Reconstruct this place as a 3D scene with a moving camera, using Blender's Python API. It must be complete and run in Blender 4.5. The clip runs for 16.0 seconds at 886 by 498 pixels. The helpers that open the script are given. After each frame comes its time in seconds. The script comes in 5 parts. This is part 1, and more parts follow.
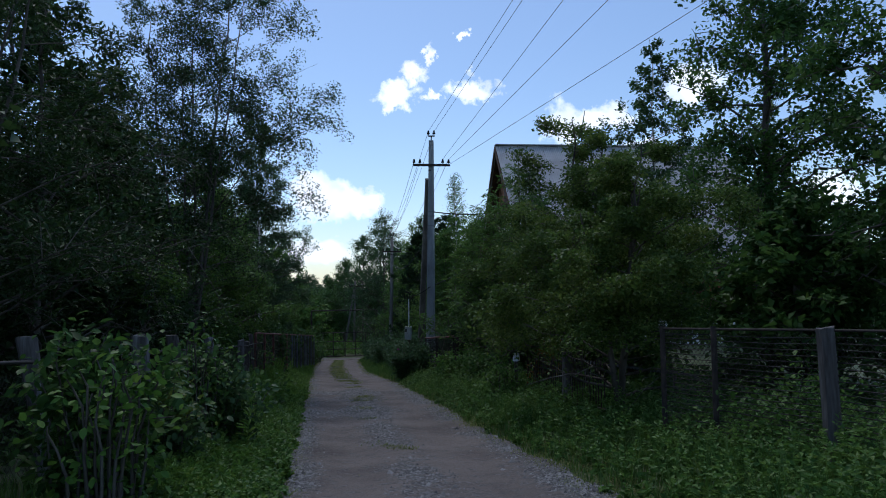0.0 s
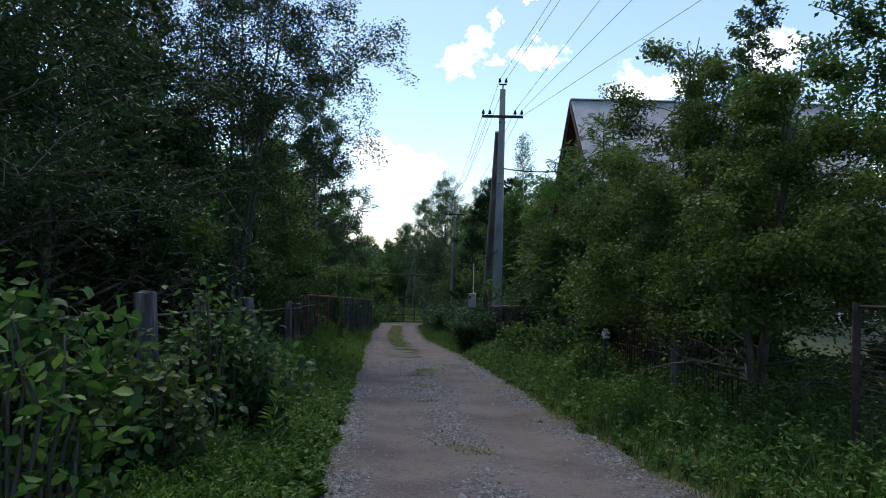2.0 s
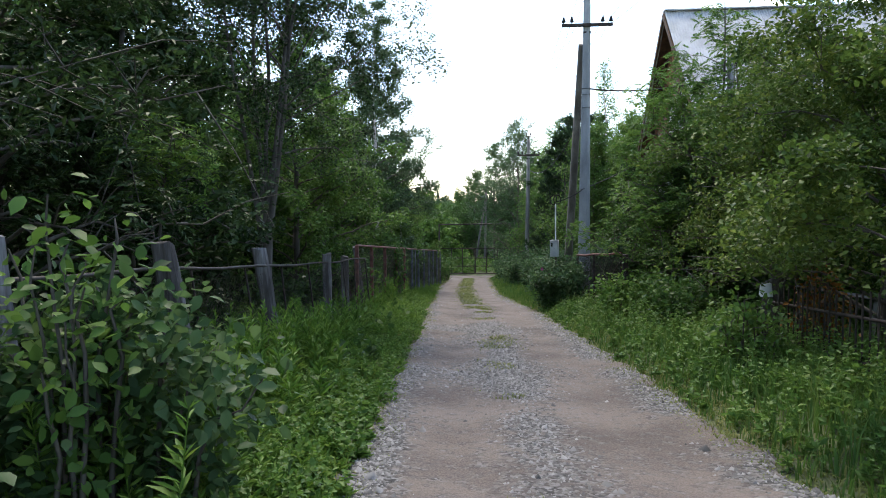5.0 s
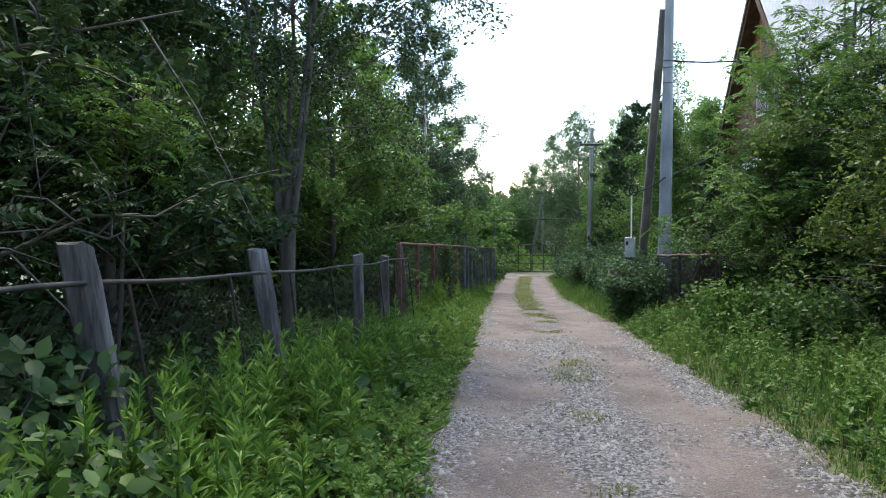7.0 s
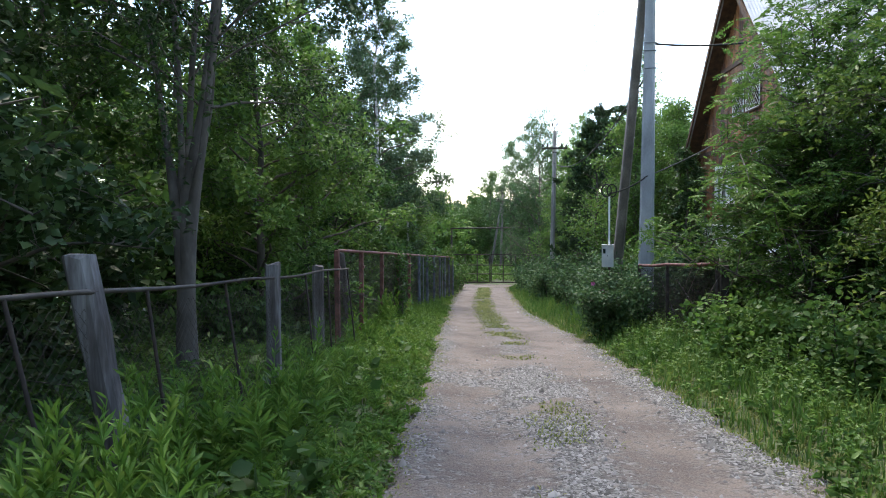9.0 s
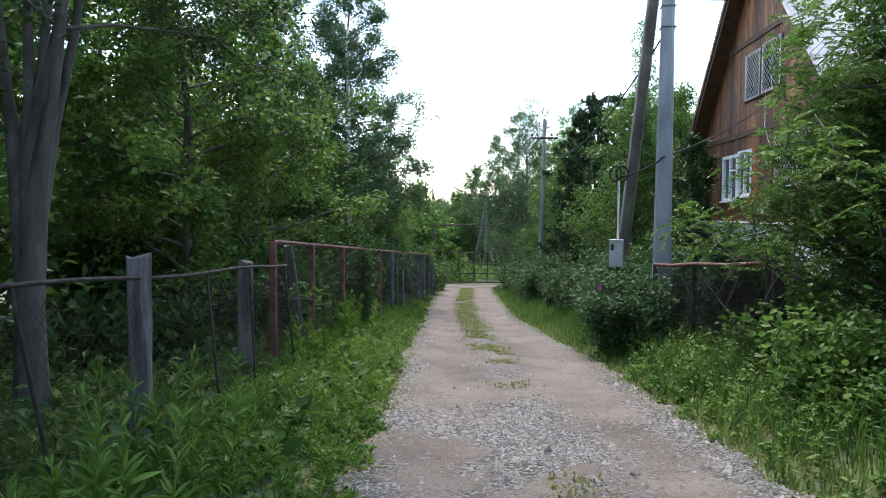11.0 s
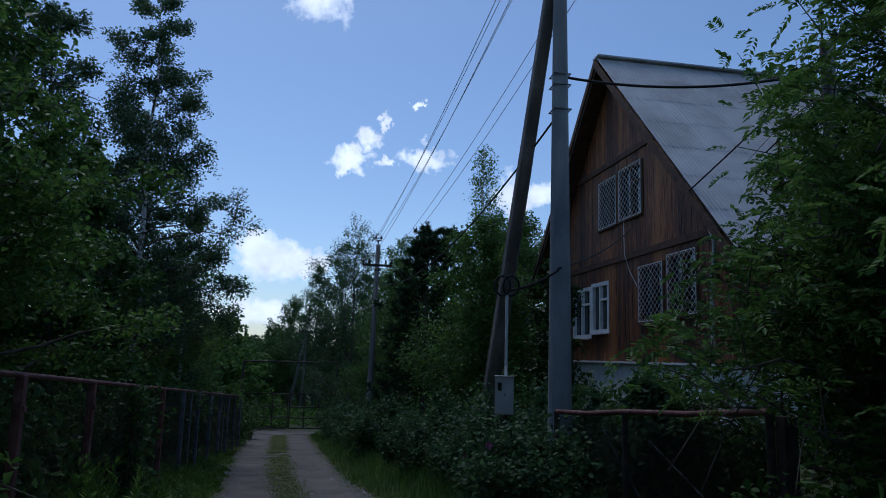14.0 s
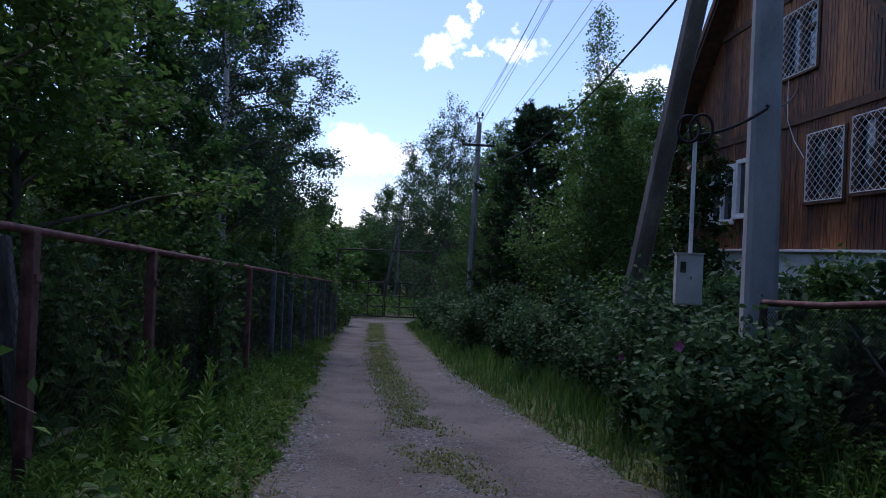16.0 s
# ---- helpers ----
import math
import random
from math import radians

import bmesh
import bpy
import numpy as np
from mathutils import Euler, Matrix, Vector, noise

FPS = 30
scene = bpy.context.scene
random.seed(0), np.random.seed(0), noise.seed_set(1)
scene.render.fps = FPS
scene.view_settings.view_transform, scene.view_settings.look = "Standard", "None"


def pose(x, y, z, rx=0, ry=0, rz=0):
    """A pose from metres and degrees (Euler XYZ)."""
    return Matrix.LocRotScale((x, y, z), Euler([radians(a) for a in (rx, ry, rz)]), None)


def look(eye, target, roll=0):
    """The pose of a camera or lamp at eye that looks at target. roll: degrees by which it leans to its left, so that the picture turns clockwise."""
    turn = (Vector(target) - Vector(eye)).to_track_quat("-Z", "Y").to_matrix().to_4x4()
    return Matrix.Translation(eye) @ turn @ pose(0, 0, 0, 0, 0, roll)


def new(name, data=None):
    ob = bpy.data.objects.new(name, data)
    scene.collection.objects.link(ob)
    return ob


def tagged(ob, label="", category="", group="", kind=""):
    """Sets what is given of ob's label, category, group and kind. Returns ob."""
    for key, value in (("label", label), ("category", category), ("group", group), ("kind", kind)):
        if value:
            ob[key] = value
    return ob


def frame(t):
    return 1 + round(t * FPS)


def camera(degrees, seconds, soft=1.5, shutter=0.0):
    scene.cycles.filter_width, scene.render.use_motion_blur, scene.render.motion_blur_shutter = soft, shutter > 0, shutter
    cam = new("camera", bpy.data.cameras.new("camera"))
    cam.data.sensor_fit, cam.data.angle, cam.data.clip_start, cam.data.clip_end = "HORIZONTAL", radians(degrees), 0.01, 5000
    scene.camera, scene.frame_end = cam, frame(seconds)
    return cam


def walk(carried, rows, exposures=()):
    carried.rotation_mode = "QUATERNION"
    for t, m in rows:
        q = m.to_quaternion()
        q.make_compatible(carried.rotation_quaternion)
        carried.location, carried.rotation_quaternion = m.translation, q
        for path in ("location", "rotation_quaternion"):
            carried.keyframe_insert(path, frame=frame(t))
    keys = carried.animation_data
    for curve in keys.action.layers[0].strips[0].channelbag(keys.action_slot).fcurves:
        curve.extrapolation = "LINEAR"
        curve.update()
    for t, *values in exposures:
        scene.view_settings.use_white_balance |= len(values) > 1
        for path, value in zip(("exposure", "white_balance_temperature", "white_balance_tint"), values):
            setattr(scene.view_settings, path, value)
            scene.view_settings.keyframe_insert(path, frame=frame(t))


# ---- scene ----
cam = camera(64.3, 16.0, 1.0)
METRES, EYE, TILT, LEAN, TURN = 20.0, 1.55, 0.0, 0.0, -6.0
ROWS = [
    (0.0, 0.0, 0.0, 0.0, 0.04, 3.33, 0.66),
    (0.5, -0.0062, 0.0277, -0.0016, 2.23, 3.84, 0.36),
    (1.0, -0.0081, 0.0561, -0.0049, 0.19, 1.58, 0.34),
    (1.5, -0.0118, 0.0863, -0.0063, 3.13, 0.99, -0.6),
    (2.0, -0.0155, 0.1149, -0.007, 4.87, 0.69, -0.98),
    (2.5, -0.0178, 0.1465, -0.0086, 6.92, 0.73, -1.02),
    (3.0, -0.0226, 0.1755, -0.01, 7.2, 0.63, -1.12),
    (3.5, -0.0253, 0.2087, -0.0118, 7.63, 0.34, -0.93),
    (4.0, -0.0307, 0.2342, -0.0144, 9.26, -0.25, -0.9),
    (4.5, -0.0327, 0.2642, -0.0181, 9.68, -2.96, 0.08),
    (7.0, -0.0635, 0.421, -0.0248, 15.03, -3.59, 0.52),
    (7.5, -0.0703, 0.4502, -0.0256, 12.86, -2.16, 0.28),
    (8.0, -0.0756, 0.482, -0.0274, 12.61, -1.37, 0.18),
    (8.5, -0.0834, 0.5102, -0.0308, 11.93, -2.24, -0.13),
    (9.0, -0.0874, 0.5417, -0.034, 11.58, -2.8, 0.29),
    (11.5, -0.1123, 0.7066, -0.047, 9.9, -2.89, -0.24),
    (12.0, -0.1191, 0.7356, -0.0483, 8.55, -1.09, 0.07),
    (12.5, -0.1226, 0.7727, -0.0484, 2.56, 5.94, -0.84),
    (13.0, -0.1301, 0.8058, -0.049, -4.13, 12.08, -1.34),
    (13.5, -0.1341, 0.8365, -0.0522, -5.84, 11.23, -1.55),
    (14.0, -0.1405, 0.8616, -0.0566, -4.48, 8.75, -1.65),
    (14.5, -0.1426, 0.892, -0.0596, -5.11, 6.59, -1.07),
    (15.0, -0.1504, 0.9188, -0.0618, -2.21, 4.92, -1.47),
    (15.5, -0.1571, 0.9487, -0.0667, -0.27, 2.61, -2.04),
    (16.0, -0.1637, 0.981, -0.0698, 2.7, -0.05, -2.5),
]
EXPOSE = [(t, e, k, 10.0 + 14.0 * max(0.0, t - 15.0)) for t, e, k in [
    (0.0, -0.2, 5900), (1.0, -0.28, 5950), (1.5, 0.15, 6200), (2.0, 0.4, 6400), (2.5, 0.65, 6600), (3.0, 0.95, 6800), (3.5, 1.2, 7000), (4.0, 1.34, 7100), (4.5, 1.5, 7200),
    (7.0, 2.1, 7200), (9.0, 2.1, 7200), (11.5, 2.1, 7200), (12.0, 2.0, 7200), (12.5, 1.65, 7100), (12.8, 0.65, 6600), (13.0, 0.15, 6150), (13.3, -0.5, 5500),
    (13.5, -0.6, 5500), (14.5, -0.55, 5500), (15.0, -0.3, 5750), (15.5, -0.1, 5750), (16.0, 0.16, 5700)]]
walk(cam, [(t, pose(0, 0, EYE, TILT, LEAN, TURN) @ pose(METRES * x, METRES * y, METRES * z, 90 + pitch, roll, yaw)) for t, x, y, z, yaw, pitch, roll in ROWS], EXPOSE)


# ---- sky and sun ----
def math_node(nt, op, a, b=None, clamp=False):
    n = nt.nodes.new("ShaderNodeMath")
    n.operation, n.use_clamp = op, clamp
    for i, v in enumerate((a, b)):
        if v is None:
            continue
        if isinstance(v, (int, float)):
            n.inputs[i].default_value = v
        else:
            nt.links.new(v, n.inputs[i])
    return n.outputs[0]


SUN_EL, SUN_AZ = 60.0, -14.0
CLOUDS = [  # azimuth and elevation in degrees, half width, half height
    (2.2, 15.6, 2.3, 0.8), (4.0, 17.2, 1.3, 1.0), (5.3, 18.8, 0.5, 0.9), (5.8, 15.6, 0.8, 0.45), (9.0, 16.2, 2.1, 0.9), (8.1, 19.8, 0.4, 0.4),
    (15.8, 13.0, 2.3, 1.9), (18.9, 13.6, 2.6, 1.2), (-3.4, 7.4, 2.7, 1.7), (-0.8, 7.0, 2.2, 1.1), (-5.2, 8.2, 2.2, 1.6), (-4.2, 2.8, 2.6, 1.1),
    (-1.0, 28.6, 2.8, 2.6), (-3.6, 30.6, 3.2, 1.6), (-11.0, 31.5, 4.0, 1.5), (26.0, 15.0, 2.4, 1.5), (22.0, 10.5, 2.0, 1.1), (35.0, 6.5, 3.0, 1.6),
    (-22.0, 9.0, 4.0, 1.8), (50.0, 22.0, 5.0, 2.4), (-60.0, 18.0, 7.0, 3.0), (95.0, 15.0, 8.0, 3.0), (150.0, 25.0, 8.0, 4.0), (-120.0, 20.0, 9.0, 4.0),
]
world = bpy.data.worlds.new("sky")
scene.world = world
world.use_nodes = True
nt = world.node_tree
nt.nodes.clear()
sky = nt.nodes.new("ShaderNodeTexSky")
sky.sky_type, sky.sun_disc = "NISHITA", False
sky.sun_elevation, sky.sun_rotation = radians(SUN_EL), radians(SUN_AZ)
sky.air_density, sky.dust_density, sky.ozone_density = 1.0, 0.6, 2.4
tc = nt.nodes.new("ShaderNodeTexCoord")
sep = nt.nodes.new("ShaderNodeSeparateXYZ")
nt.links.new(tc.outputs["Generated"], sep.inputs[0])
az = math_node(nt, "MULTIPLY", math_node(nt, "ARCTAN2", sep.outputs[0], sep.outputs[1]), 57.2958)
el = math_node(nt, "MULTIPLY", math_node(nt, "ARCSINE", sep.outputs[2]), 57.2958)


def sky_noise(scale, detail, amount, axis):
    n = nt.nodes.new("ShaderNodeTexNoise")
    n.inputs["Scale"].default_value, n.inputs["Detail"].default_value, n.inputs["Roughness"].default_value = scale, detail, 0.6
    nt.links.new(tc.outputs["Generated"], n.inputs["Vector"])
    s = nt.nodes.new("ShaderNodeSeparateColor")
    nt.links.new(n.outputs["Color"], s.inputs[0])
    return math_node(nt, "MULTIPLY", math_node(nt, "SUBTRACT", s.outputs[axis], 0.5), amount)


az2 = math_node(nt, "ADD", math_node(nt, "ADD", az, sky_noise(14, 5, 6.0, 0)), sky_noise(55, 6, 3.2, 0))
el2 = math_node(nt, "ADD", math_node(nt, "ADD", el, sky_noise(14, 5, 3.4, 1)), sky_noise(55, 6, 2.4, 1))
cover = None
for a, e, w, h in CLOUDS:
    u = math_node(nt, "POWER", math_node(nt, "ABSOLUTE", math_node(nt, "DIVIDE", math_node(nt, "SUBTRACT", az2, a), w)), 2.0)
    v = math_node(nt, "POWER", math_node(nt, "ABSOLUTE", math_node(nt, "DIVIDE", math_node(nt, "SUBTRACT", el2, e), h)), 2.0)
    blob = math_node(nt, "SUBTRACT", 1.25, math_node(nt, "ADD", u, v))
    cover = blob if cover is None else math_node(nt, "MAXIMUM", cover, blob)
cover = math_node(nt, "MULTIPLY", cover, 1.0, True)
cover = math_node(nt, "MULTIPLY", cover, 0.95)
shade = math_node(nt, "ADD", 1.0, sky_noise(26, 5, 1.0, 2))
white = nt.nodes.new("ShaderNodeVectorMath")
white.operation = "SCALE"
white.inputs[0].default_value = (9.0, 9.3, 9.8)
nt.links.new(shade, white.inputs["Scale"])
mix = nt.nodes.new("ShaderNodeMix")
mix.data_type = "RGBA"
nt.links.new(cover, mix.inputs[0])
nt.links.new(sky.outputs[0], mix.inputs[6])
nt.links.new(white.outputs[0], mix.inputs[7])
bg = nt.nodes.new("ShaderNodeBackground")
bg.inputs["Strength"].default_value = 0.15
out = nt.nodes.new("ShaderNodeOutputWorld")
nt.links.new(mix.outputs[2], bg.inputs[0])
nt.links.new(bg.outputs[0], out.inputs[0])

sun = new("sun", bpy.data.lights.new("sun", "SUN"))
sun.data.energy, sun.data.angle, sun.data.color = 1.2, radians(18), (1.0, 0.95, 0.87)
sun.matrix_basis = look((0, 0, 60), (-60 * math.sin(radians(SUN_AZ)) / math.tan(radians(SUN_EL)), -60 * math.cos(radians(SUN_AZ)) / math.tan(radians(SUN_EL)), 0))


# ---- materials ----
def material(name, stops, scale=6.0, detail=5.0, rough=0.85, metal=0.0, bump=0.2, bump_scale=None, stretch=(1, 1, 1), fine=40.0, spot=0.25, vary=0.0, distance=0.01):
    """Noise-driven colour at two scales with relief. stops: (place, colour) along the noise."""
    m = bpy.data.materials.new(name)
    m.use_nodes = True
    t = m.node_tree
    bsdf = t.nodes["Principled BSDF"]
    bsdf.inputs["Roughness"].default_value, bsdf.inputs["Metallic"].default_value = rough, metal
    co, mp = t.nodes.new("ShaderNodeTexCoord"), t.nodes.new("ShaderNodeMapping")
    mp.inputs["Scale"].default_value = stretch
    t.links.new(co.outputs["Object"], mp.inputs[0])
    big, small = t.nodes.new("ShaderNodeTexNoise"), t.nodes.new("ShaderNodeTexNoise")
    for n, s in ((big, scale), (small, fine)):
        n.inputs["Scale"].default_value, n.inputs["Detail"].default_value = s, detail
        t.links.new(mp.outputs[0], n.inputs["Vector"])
    ramp = t.nodes.new("ShaderNodeValToRGB")
    while len(ramp.color_ramp.elements) < len(stops):
        ramp.color_ramp.elements.new(0.5)
    for e, (p, c) in zip(ramp.color_ramp.elements, stops):
        e.position, e.color = p, (*c, 1)
    value = math_node(t, "ADD", big.outputs[0], math_node(t, "MULTIPLY", math_node(t, "SUBTRACT", small.outputs[0], 0.5), spot))
    if vary:
        info = t.nodes.new("ShaderNodeObjectInfo")
        value = math_node(t, "ADD", value, math_node(t, "MULTIPLY", math_node(t, "SUBTRACT", info.outputs["Random"], 0.5), vary))
    t.links.new(value, ramp.inputs[0])
    t.links.new(ramp.outputs[0], bsdf.inputs["Base Color"])
    b = t.nodes.new("ShaderNodeBump")
    b.inputs["Strength"].default_value, b.inputs["Distance"].default_value = bump, distance
    if bump_scale:
        n = t.nodes.new("ShaderNodeTexNoise")
        n.inputs["Scale"].default_value, n.inputs["Detail"].default_value = bump_scale, 6
        t.links.new(mp.outputs[0], n.inputs["Vector"])
        t.links.new(n.outputs[0], b.inputs["Height"])
    else:
        t.links.new(value, b.inputs["Height"])
    t.links.new(b.outputs[0], bsdf.inputs["Normal"])
    return m


def leaf_material(name, dark, mid, light, rough=0.5, glow=0.35):
    """Leaves: colour by leaf, some light through the blade."""
    m = bpy.data.materials.new(name)
    m.use_nodes = True
    t = m.node_tree
    bsdf, outn = t.nodes["Principled BSDF"], t.nodes["Material Output"]
    geo = t.nodes.new("ShaderNodeNewGeometry")
    co = t.nodes.new("ShaderNodeTexCoord")
    n = t.nodes.new("ShaderNodeTexNoise")
    n.inputs["Scale"].default_value, n.inputs["Detail"].default_value = 0.9, 3
    t.links.new(co.outputs["Object"], n.inputs["Vector"])
    ramp = t.nodes.new("ShaderNodeValToRGB")
    ramp.color_ramp.elements.new(0.5)
    for e, p, c in zip(ramp.color_ramp.elements, (0.15, 0.55, 0.95), (dark, mid, light)):
        e.position, e.color = p, (*c, 1)
    v = math_node(t, "ADD", math_node(t, "MULTIPLY", geo.outputs["Random Per Island"], 0.6), math_node(t, "MULTIPLY", math_node(t, "SUBTRACT", n.outputs[0], 0.3), 1.0))
    t.links.new(v, ramp.inputs[0])
    t.links.new(ramp.outputs[0], bsdf.inputs["Base Color"])
    bsdf.inputs["Roughness"].default_value = rough
    bsdf.inputs["Specular IOR Level"].default_value = 0.22
    tr = t.nodes.new("ShaderNodeBsdfTranslucent")
    t.links.new(ramp.outputs[0], tr.inputs[0])
    mx = t.nodes.new("ShaderNodeMixShader")
    mx.inputs[0].default_value = glow
    t.links.new(bsdf.outputs[0], mx.inputs[1])
    t.links.new(tr.outputs[0], mx.inputs[2])
    t.links.new(mx.outputs[0], outn.inputs[0])
    return m


M = dict(
    soil=material("grassy_soil", [(0.3, (0.035, 0.045, 0.015)), (0.5, (0.06, 0.085, 0.025)), (0.7, (0.10, 0.11, 0.045))], 1.2, fine=22, bump=0.6, distance=0.03),
    road=material("gravel_road", [(0.25, (0.08, 0.063, 0.054)), (0.42, (0.128, 0.103, 0.089)), (0.58, (0.175, 0.142, 0.122)), (0.78, (0.215, 0.18, 0.157))], 1.1, 9, fine=75, spot=0.9, bump=1.0, bump_scale=60, distance=0.02, rough=0.95),
    stone=material("crushed_stone", [(0.22, (0.07, 0.068, 0.066)), (0.5, (0.17, 0.165, 0.16)), (0.80, (0.29, 0.285, 0.277))], 14, fine=60, bump=0.3, rough=0.9),
    concrete=material("pole_concrete", [(0.3, (0.20, 0.20, 0.20)), (0.55, (0.33, 0.33, 0.325)), (0.75, (0.42, 0.42, 0.41))], 3, fine=60, bump=0.25, stretch=(1, 1, 0.35), rough=0.9),
    darkpole=material("stained_pole_concrete", [(0.3, (0.085, 0.074, 0.065)), (0.55, (0.16, 0.14, 0.123)), (0.75, (0.27, 0.245, 0.22))], 3, fine=50, bump=0.3, stretch=(1, 1, 0.2), rough=0.92, spot=0.4),
    tanpole=material("weathered_tan_concrete", [(0.3, (0.17, 0.152, 0.13)), (0.55, (0.31, 0.283, 0.248)), (0.75, (0.44, 0.41, 0.37))], 3, fine=50, bump=0.3, stretch=(1, 1, 0.2), rough=0.92, spot=0.4),
    oldwood=material("weathered_post_wood", [(0.3, (0.045, 0.036, 0.033)), (0.5, (0.115, 0.102, 0.098)), (0.76, (0.29, 0.28, 0.28))], 7, fine=50, stretch=(1, 1, 0.12), bump=0.6, spot=0.4),
    bark=material("dark_bark", [(0.3, (0.045, 0.037, 0.03)), (0.55, (0.10, 0.085, 0.07)), (0.75, (0.17, 0.15, 0.13))], 6, fine=30, stretch=(1, 1, 0.3), bump=0.7),
    paleBark=material("pale_grey_bark", [(0.3, (0.05, 0.042, 0.035)), (0.55, (0.10, 0.086, 0.073)), (0.75, (0.175, 0.155, 0.135))], 6, fine=30, stretch=(1, 1, 0.3), bump=0.5),
    birchBark=material("birch_bark", [(0.36, (0.05, 0.045, 0.04)), (0.44, (0.55, 0.53, 0.5)), (0.75, (0.72, 0.70, 0.67))], 4, fine=20, stretch=(1, 1, 3.5), bump=0.3),
    rust=material("rusty_brown_steel", [(0.3, (0.065, 0.026, 0.021)), (0.5, (0.155, 0.058, 0.047)), (0.72, (0.23, 0.11, 0.09))], 9, fine=70, bump=0.3, rough=0.75, metal=0.1),
    darksteel=material("dark_rusted_steel", [(0.3, (0.022, 0.016, 0.014)), (0.55, (0.05, 0.036, 0.03)), (0.75, (0.10, 0.065, 0.05))], 9, fine=70, bump=0.3, rough=0.85, metal=0.0),
    railing=material("grey_rail_paint", [(0.3, (0.034, 0.027, 0.022)), (0.55, (0.066, 0.054, 0.045)), (0.75, (0.125, 0.105, 0.09))], 7, fine=60, bump=0.2, rough=0.7),
    oldwire=material("rusted_netting", [(0.3, (0.035, 0.028, 0.024)), (0.6, (0.075, 0.058, 0.05)), (0.8, (0.12, 0.095, 0.08))], 5, fine=30, bump=0.0, rough=0.8, metal=0.2),
    bluepaint=material("faded_blue_paint", [(0.3, (0.045, 0.05, 0.06)), (0.5, (0.10, 0.115, 0.135)), (0.72, (0.19, 0.205, 0.22))], 5, fine=40, bump=0.25, rough=0.75),
    cladding=material("brown_board_cladding", [(0.28, (0.02, 0.0085, 0.005)), (0.5, (0.125, 0.039, 0.0105)), (0.78, (0.36, 0.134, 0.038))], 1.5, fine=38, stretch=(1, 1, 0.07), spot=1.0, bump=0.6, vary=0.1, rough=0.7),
    trimwood=material("dark_brown_trim_wood", [(0.3, (0.04, 0.018, 0.010)), (0.6, (0.10, 0.045, 0.022)), (0.8, (0.15, 0.075, 0.04))], 5, fine=40, bump=0.3),
    whitepaint=material("white_paint", [(0.3, (0.62, 0.62, 0.60)), (0.6, (0.78, 0.78, 0.76)), (0.8, (0.82, 0.82, 0.80))], 4, fine=30, bump=0.1, rough=0.6),
    roof=material("grey_corrugated_sheet", [(0.3, (0.36, 0.35, 0.345)), (0.55, (0.47, 0.46, 0.455)), (0.78, (0.56, 0.55, 0.545))], 1.1, fine=14, bump=0.1, rough=0.7, metal=0.0, vary=0.2),
    box=material("grey_cabinet_paint", [(0.3, (0.40, 0.395, 0.37)), (0.6, (0.53, 0.52, 0.485)), (0.8, (0.60, 0.59, 0.55))], 5, fine=40, bump=0.05, rough=0.5),
    black=material("black_cable", [(0.3, (0.008, 0.008, 0.008)), (0.7, (0.02, 0.02, 0.02))], 5, bump=0.1, rough=0.85),
    alu=material("bare_aluminium_wire", [(0.3, (0.12, 0.12, 0.13)), (0.7, (0.24, 0.24, 0.25))], 5, bump=0.0, rough=0.5, metal=0.6),
    curtain=material("dull_room_curtain", [(0.3, (0.10, 0.10, 0.10)), (0.6, (0.28, 0.27, 0.26)), (0.8, (0.5, 0.49, 0.47))], 3, fine=20, stretch=(6, 6, 0.5), bump=0.3),
    pinkpetal=material("pink_petal", [(0.3, (0.45, 0.08, 0.22)), (0.7, (0.62, 0.18, 0.36))], 10, bump=0.1, rough=0.6),
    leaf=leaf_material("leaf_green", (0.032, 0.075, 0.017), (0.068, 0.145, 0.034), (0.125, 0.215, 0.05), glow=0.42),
    # darkened copy of the leaf green, with the left wood's shade in its colour
    leafdarkshade=leaf_material("leaf_dark_shaded_green", (0.02, 0.042, 0.014), (0.04, 0.08, 0.024), (0.07, 0.12, 0.035), glow=0.28),
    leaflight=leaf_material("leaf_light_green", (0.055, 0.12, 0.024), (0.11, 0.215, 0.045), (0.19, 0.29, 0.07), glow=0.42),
    leafblue=leaf_material("leaf_bluish_green", (0.032, 0.07, 0.026), (0.066, 0.13, 0.046), (0.12, 0.19, 0.072), 0.5, 0.42),
    leafbirch=leaf_material("birch_leaf_green", (0.042, 0.085, 0.036), (0.085, 0.15, 0.066), (0.16, 0.225, 0.115), 0.48, 0.42),
    leafrose=leaf_material("rose_leaf_green", (0.03, 0.07, 0.028), (0.068, 0.135, 0.052), (0.125, 0.20, 0.08), 0.58, 0.38),
    leafspring=leaf_material("willowherb_green", (0.06, 0.14, 0.02), (0.12, 0.235, 0.04), (0.22, 0.32, 0.065)),
    leafolive=leaf_material("leaf_olive_green", (0.042, 0.08, 0.017), (0.10, 0.168, 0.034), (0.205, 0.26, 0.062), glow=0.42),
    leafyellow=leaf_material("leaf_yellow_green", (0.06, 0.10, 0.02), (0.11, 0.16, 0.03), (0.2, 0.23, 0.05)),
    leafrust=leaf_material("leaf_withered_orange", (0.12, 0.05, 0.012), (0.22, 0.10, 0.02), (0.28, 0.17, 0.03)),
    needle=leaf_material("conifer_green", (0.022, 0.046, 0.02), (0.045, 0.085, 0.036), (0.078, 0.13, 0.056), 0.6, 0.2),
    grass=leaf_material("grass_green", (0.05, 0.12, 0.024), (0.095, 0.19, 0.04), (0.19, 0.25, 0.07), 0.55),
    drygrass=leaf_material("pale_short_grass", (0.09, 0.12, 0.03), (0.16, 0.195, 0.055), (0.27, 0.27, 0.10), 0.7),
)
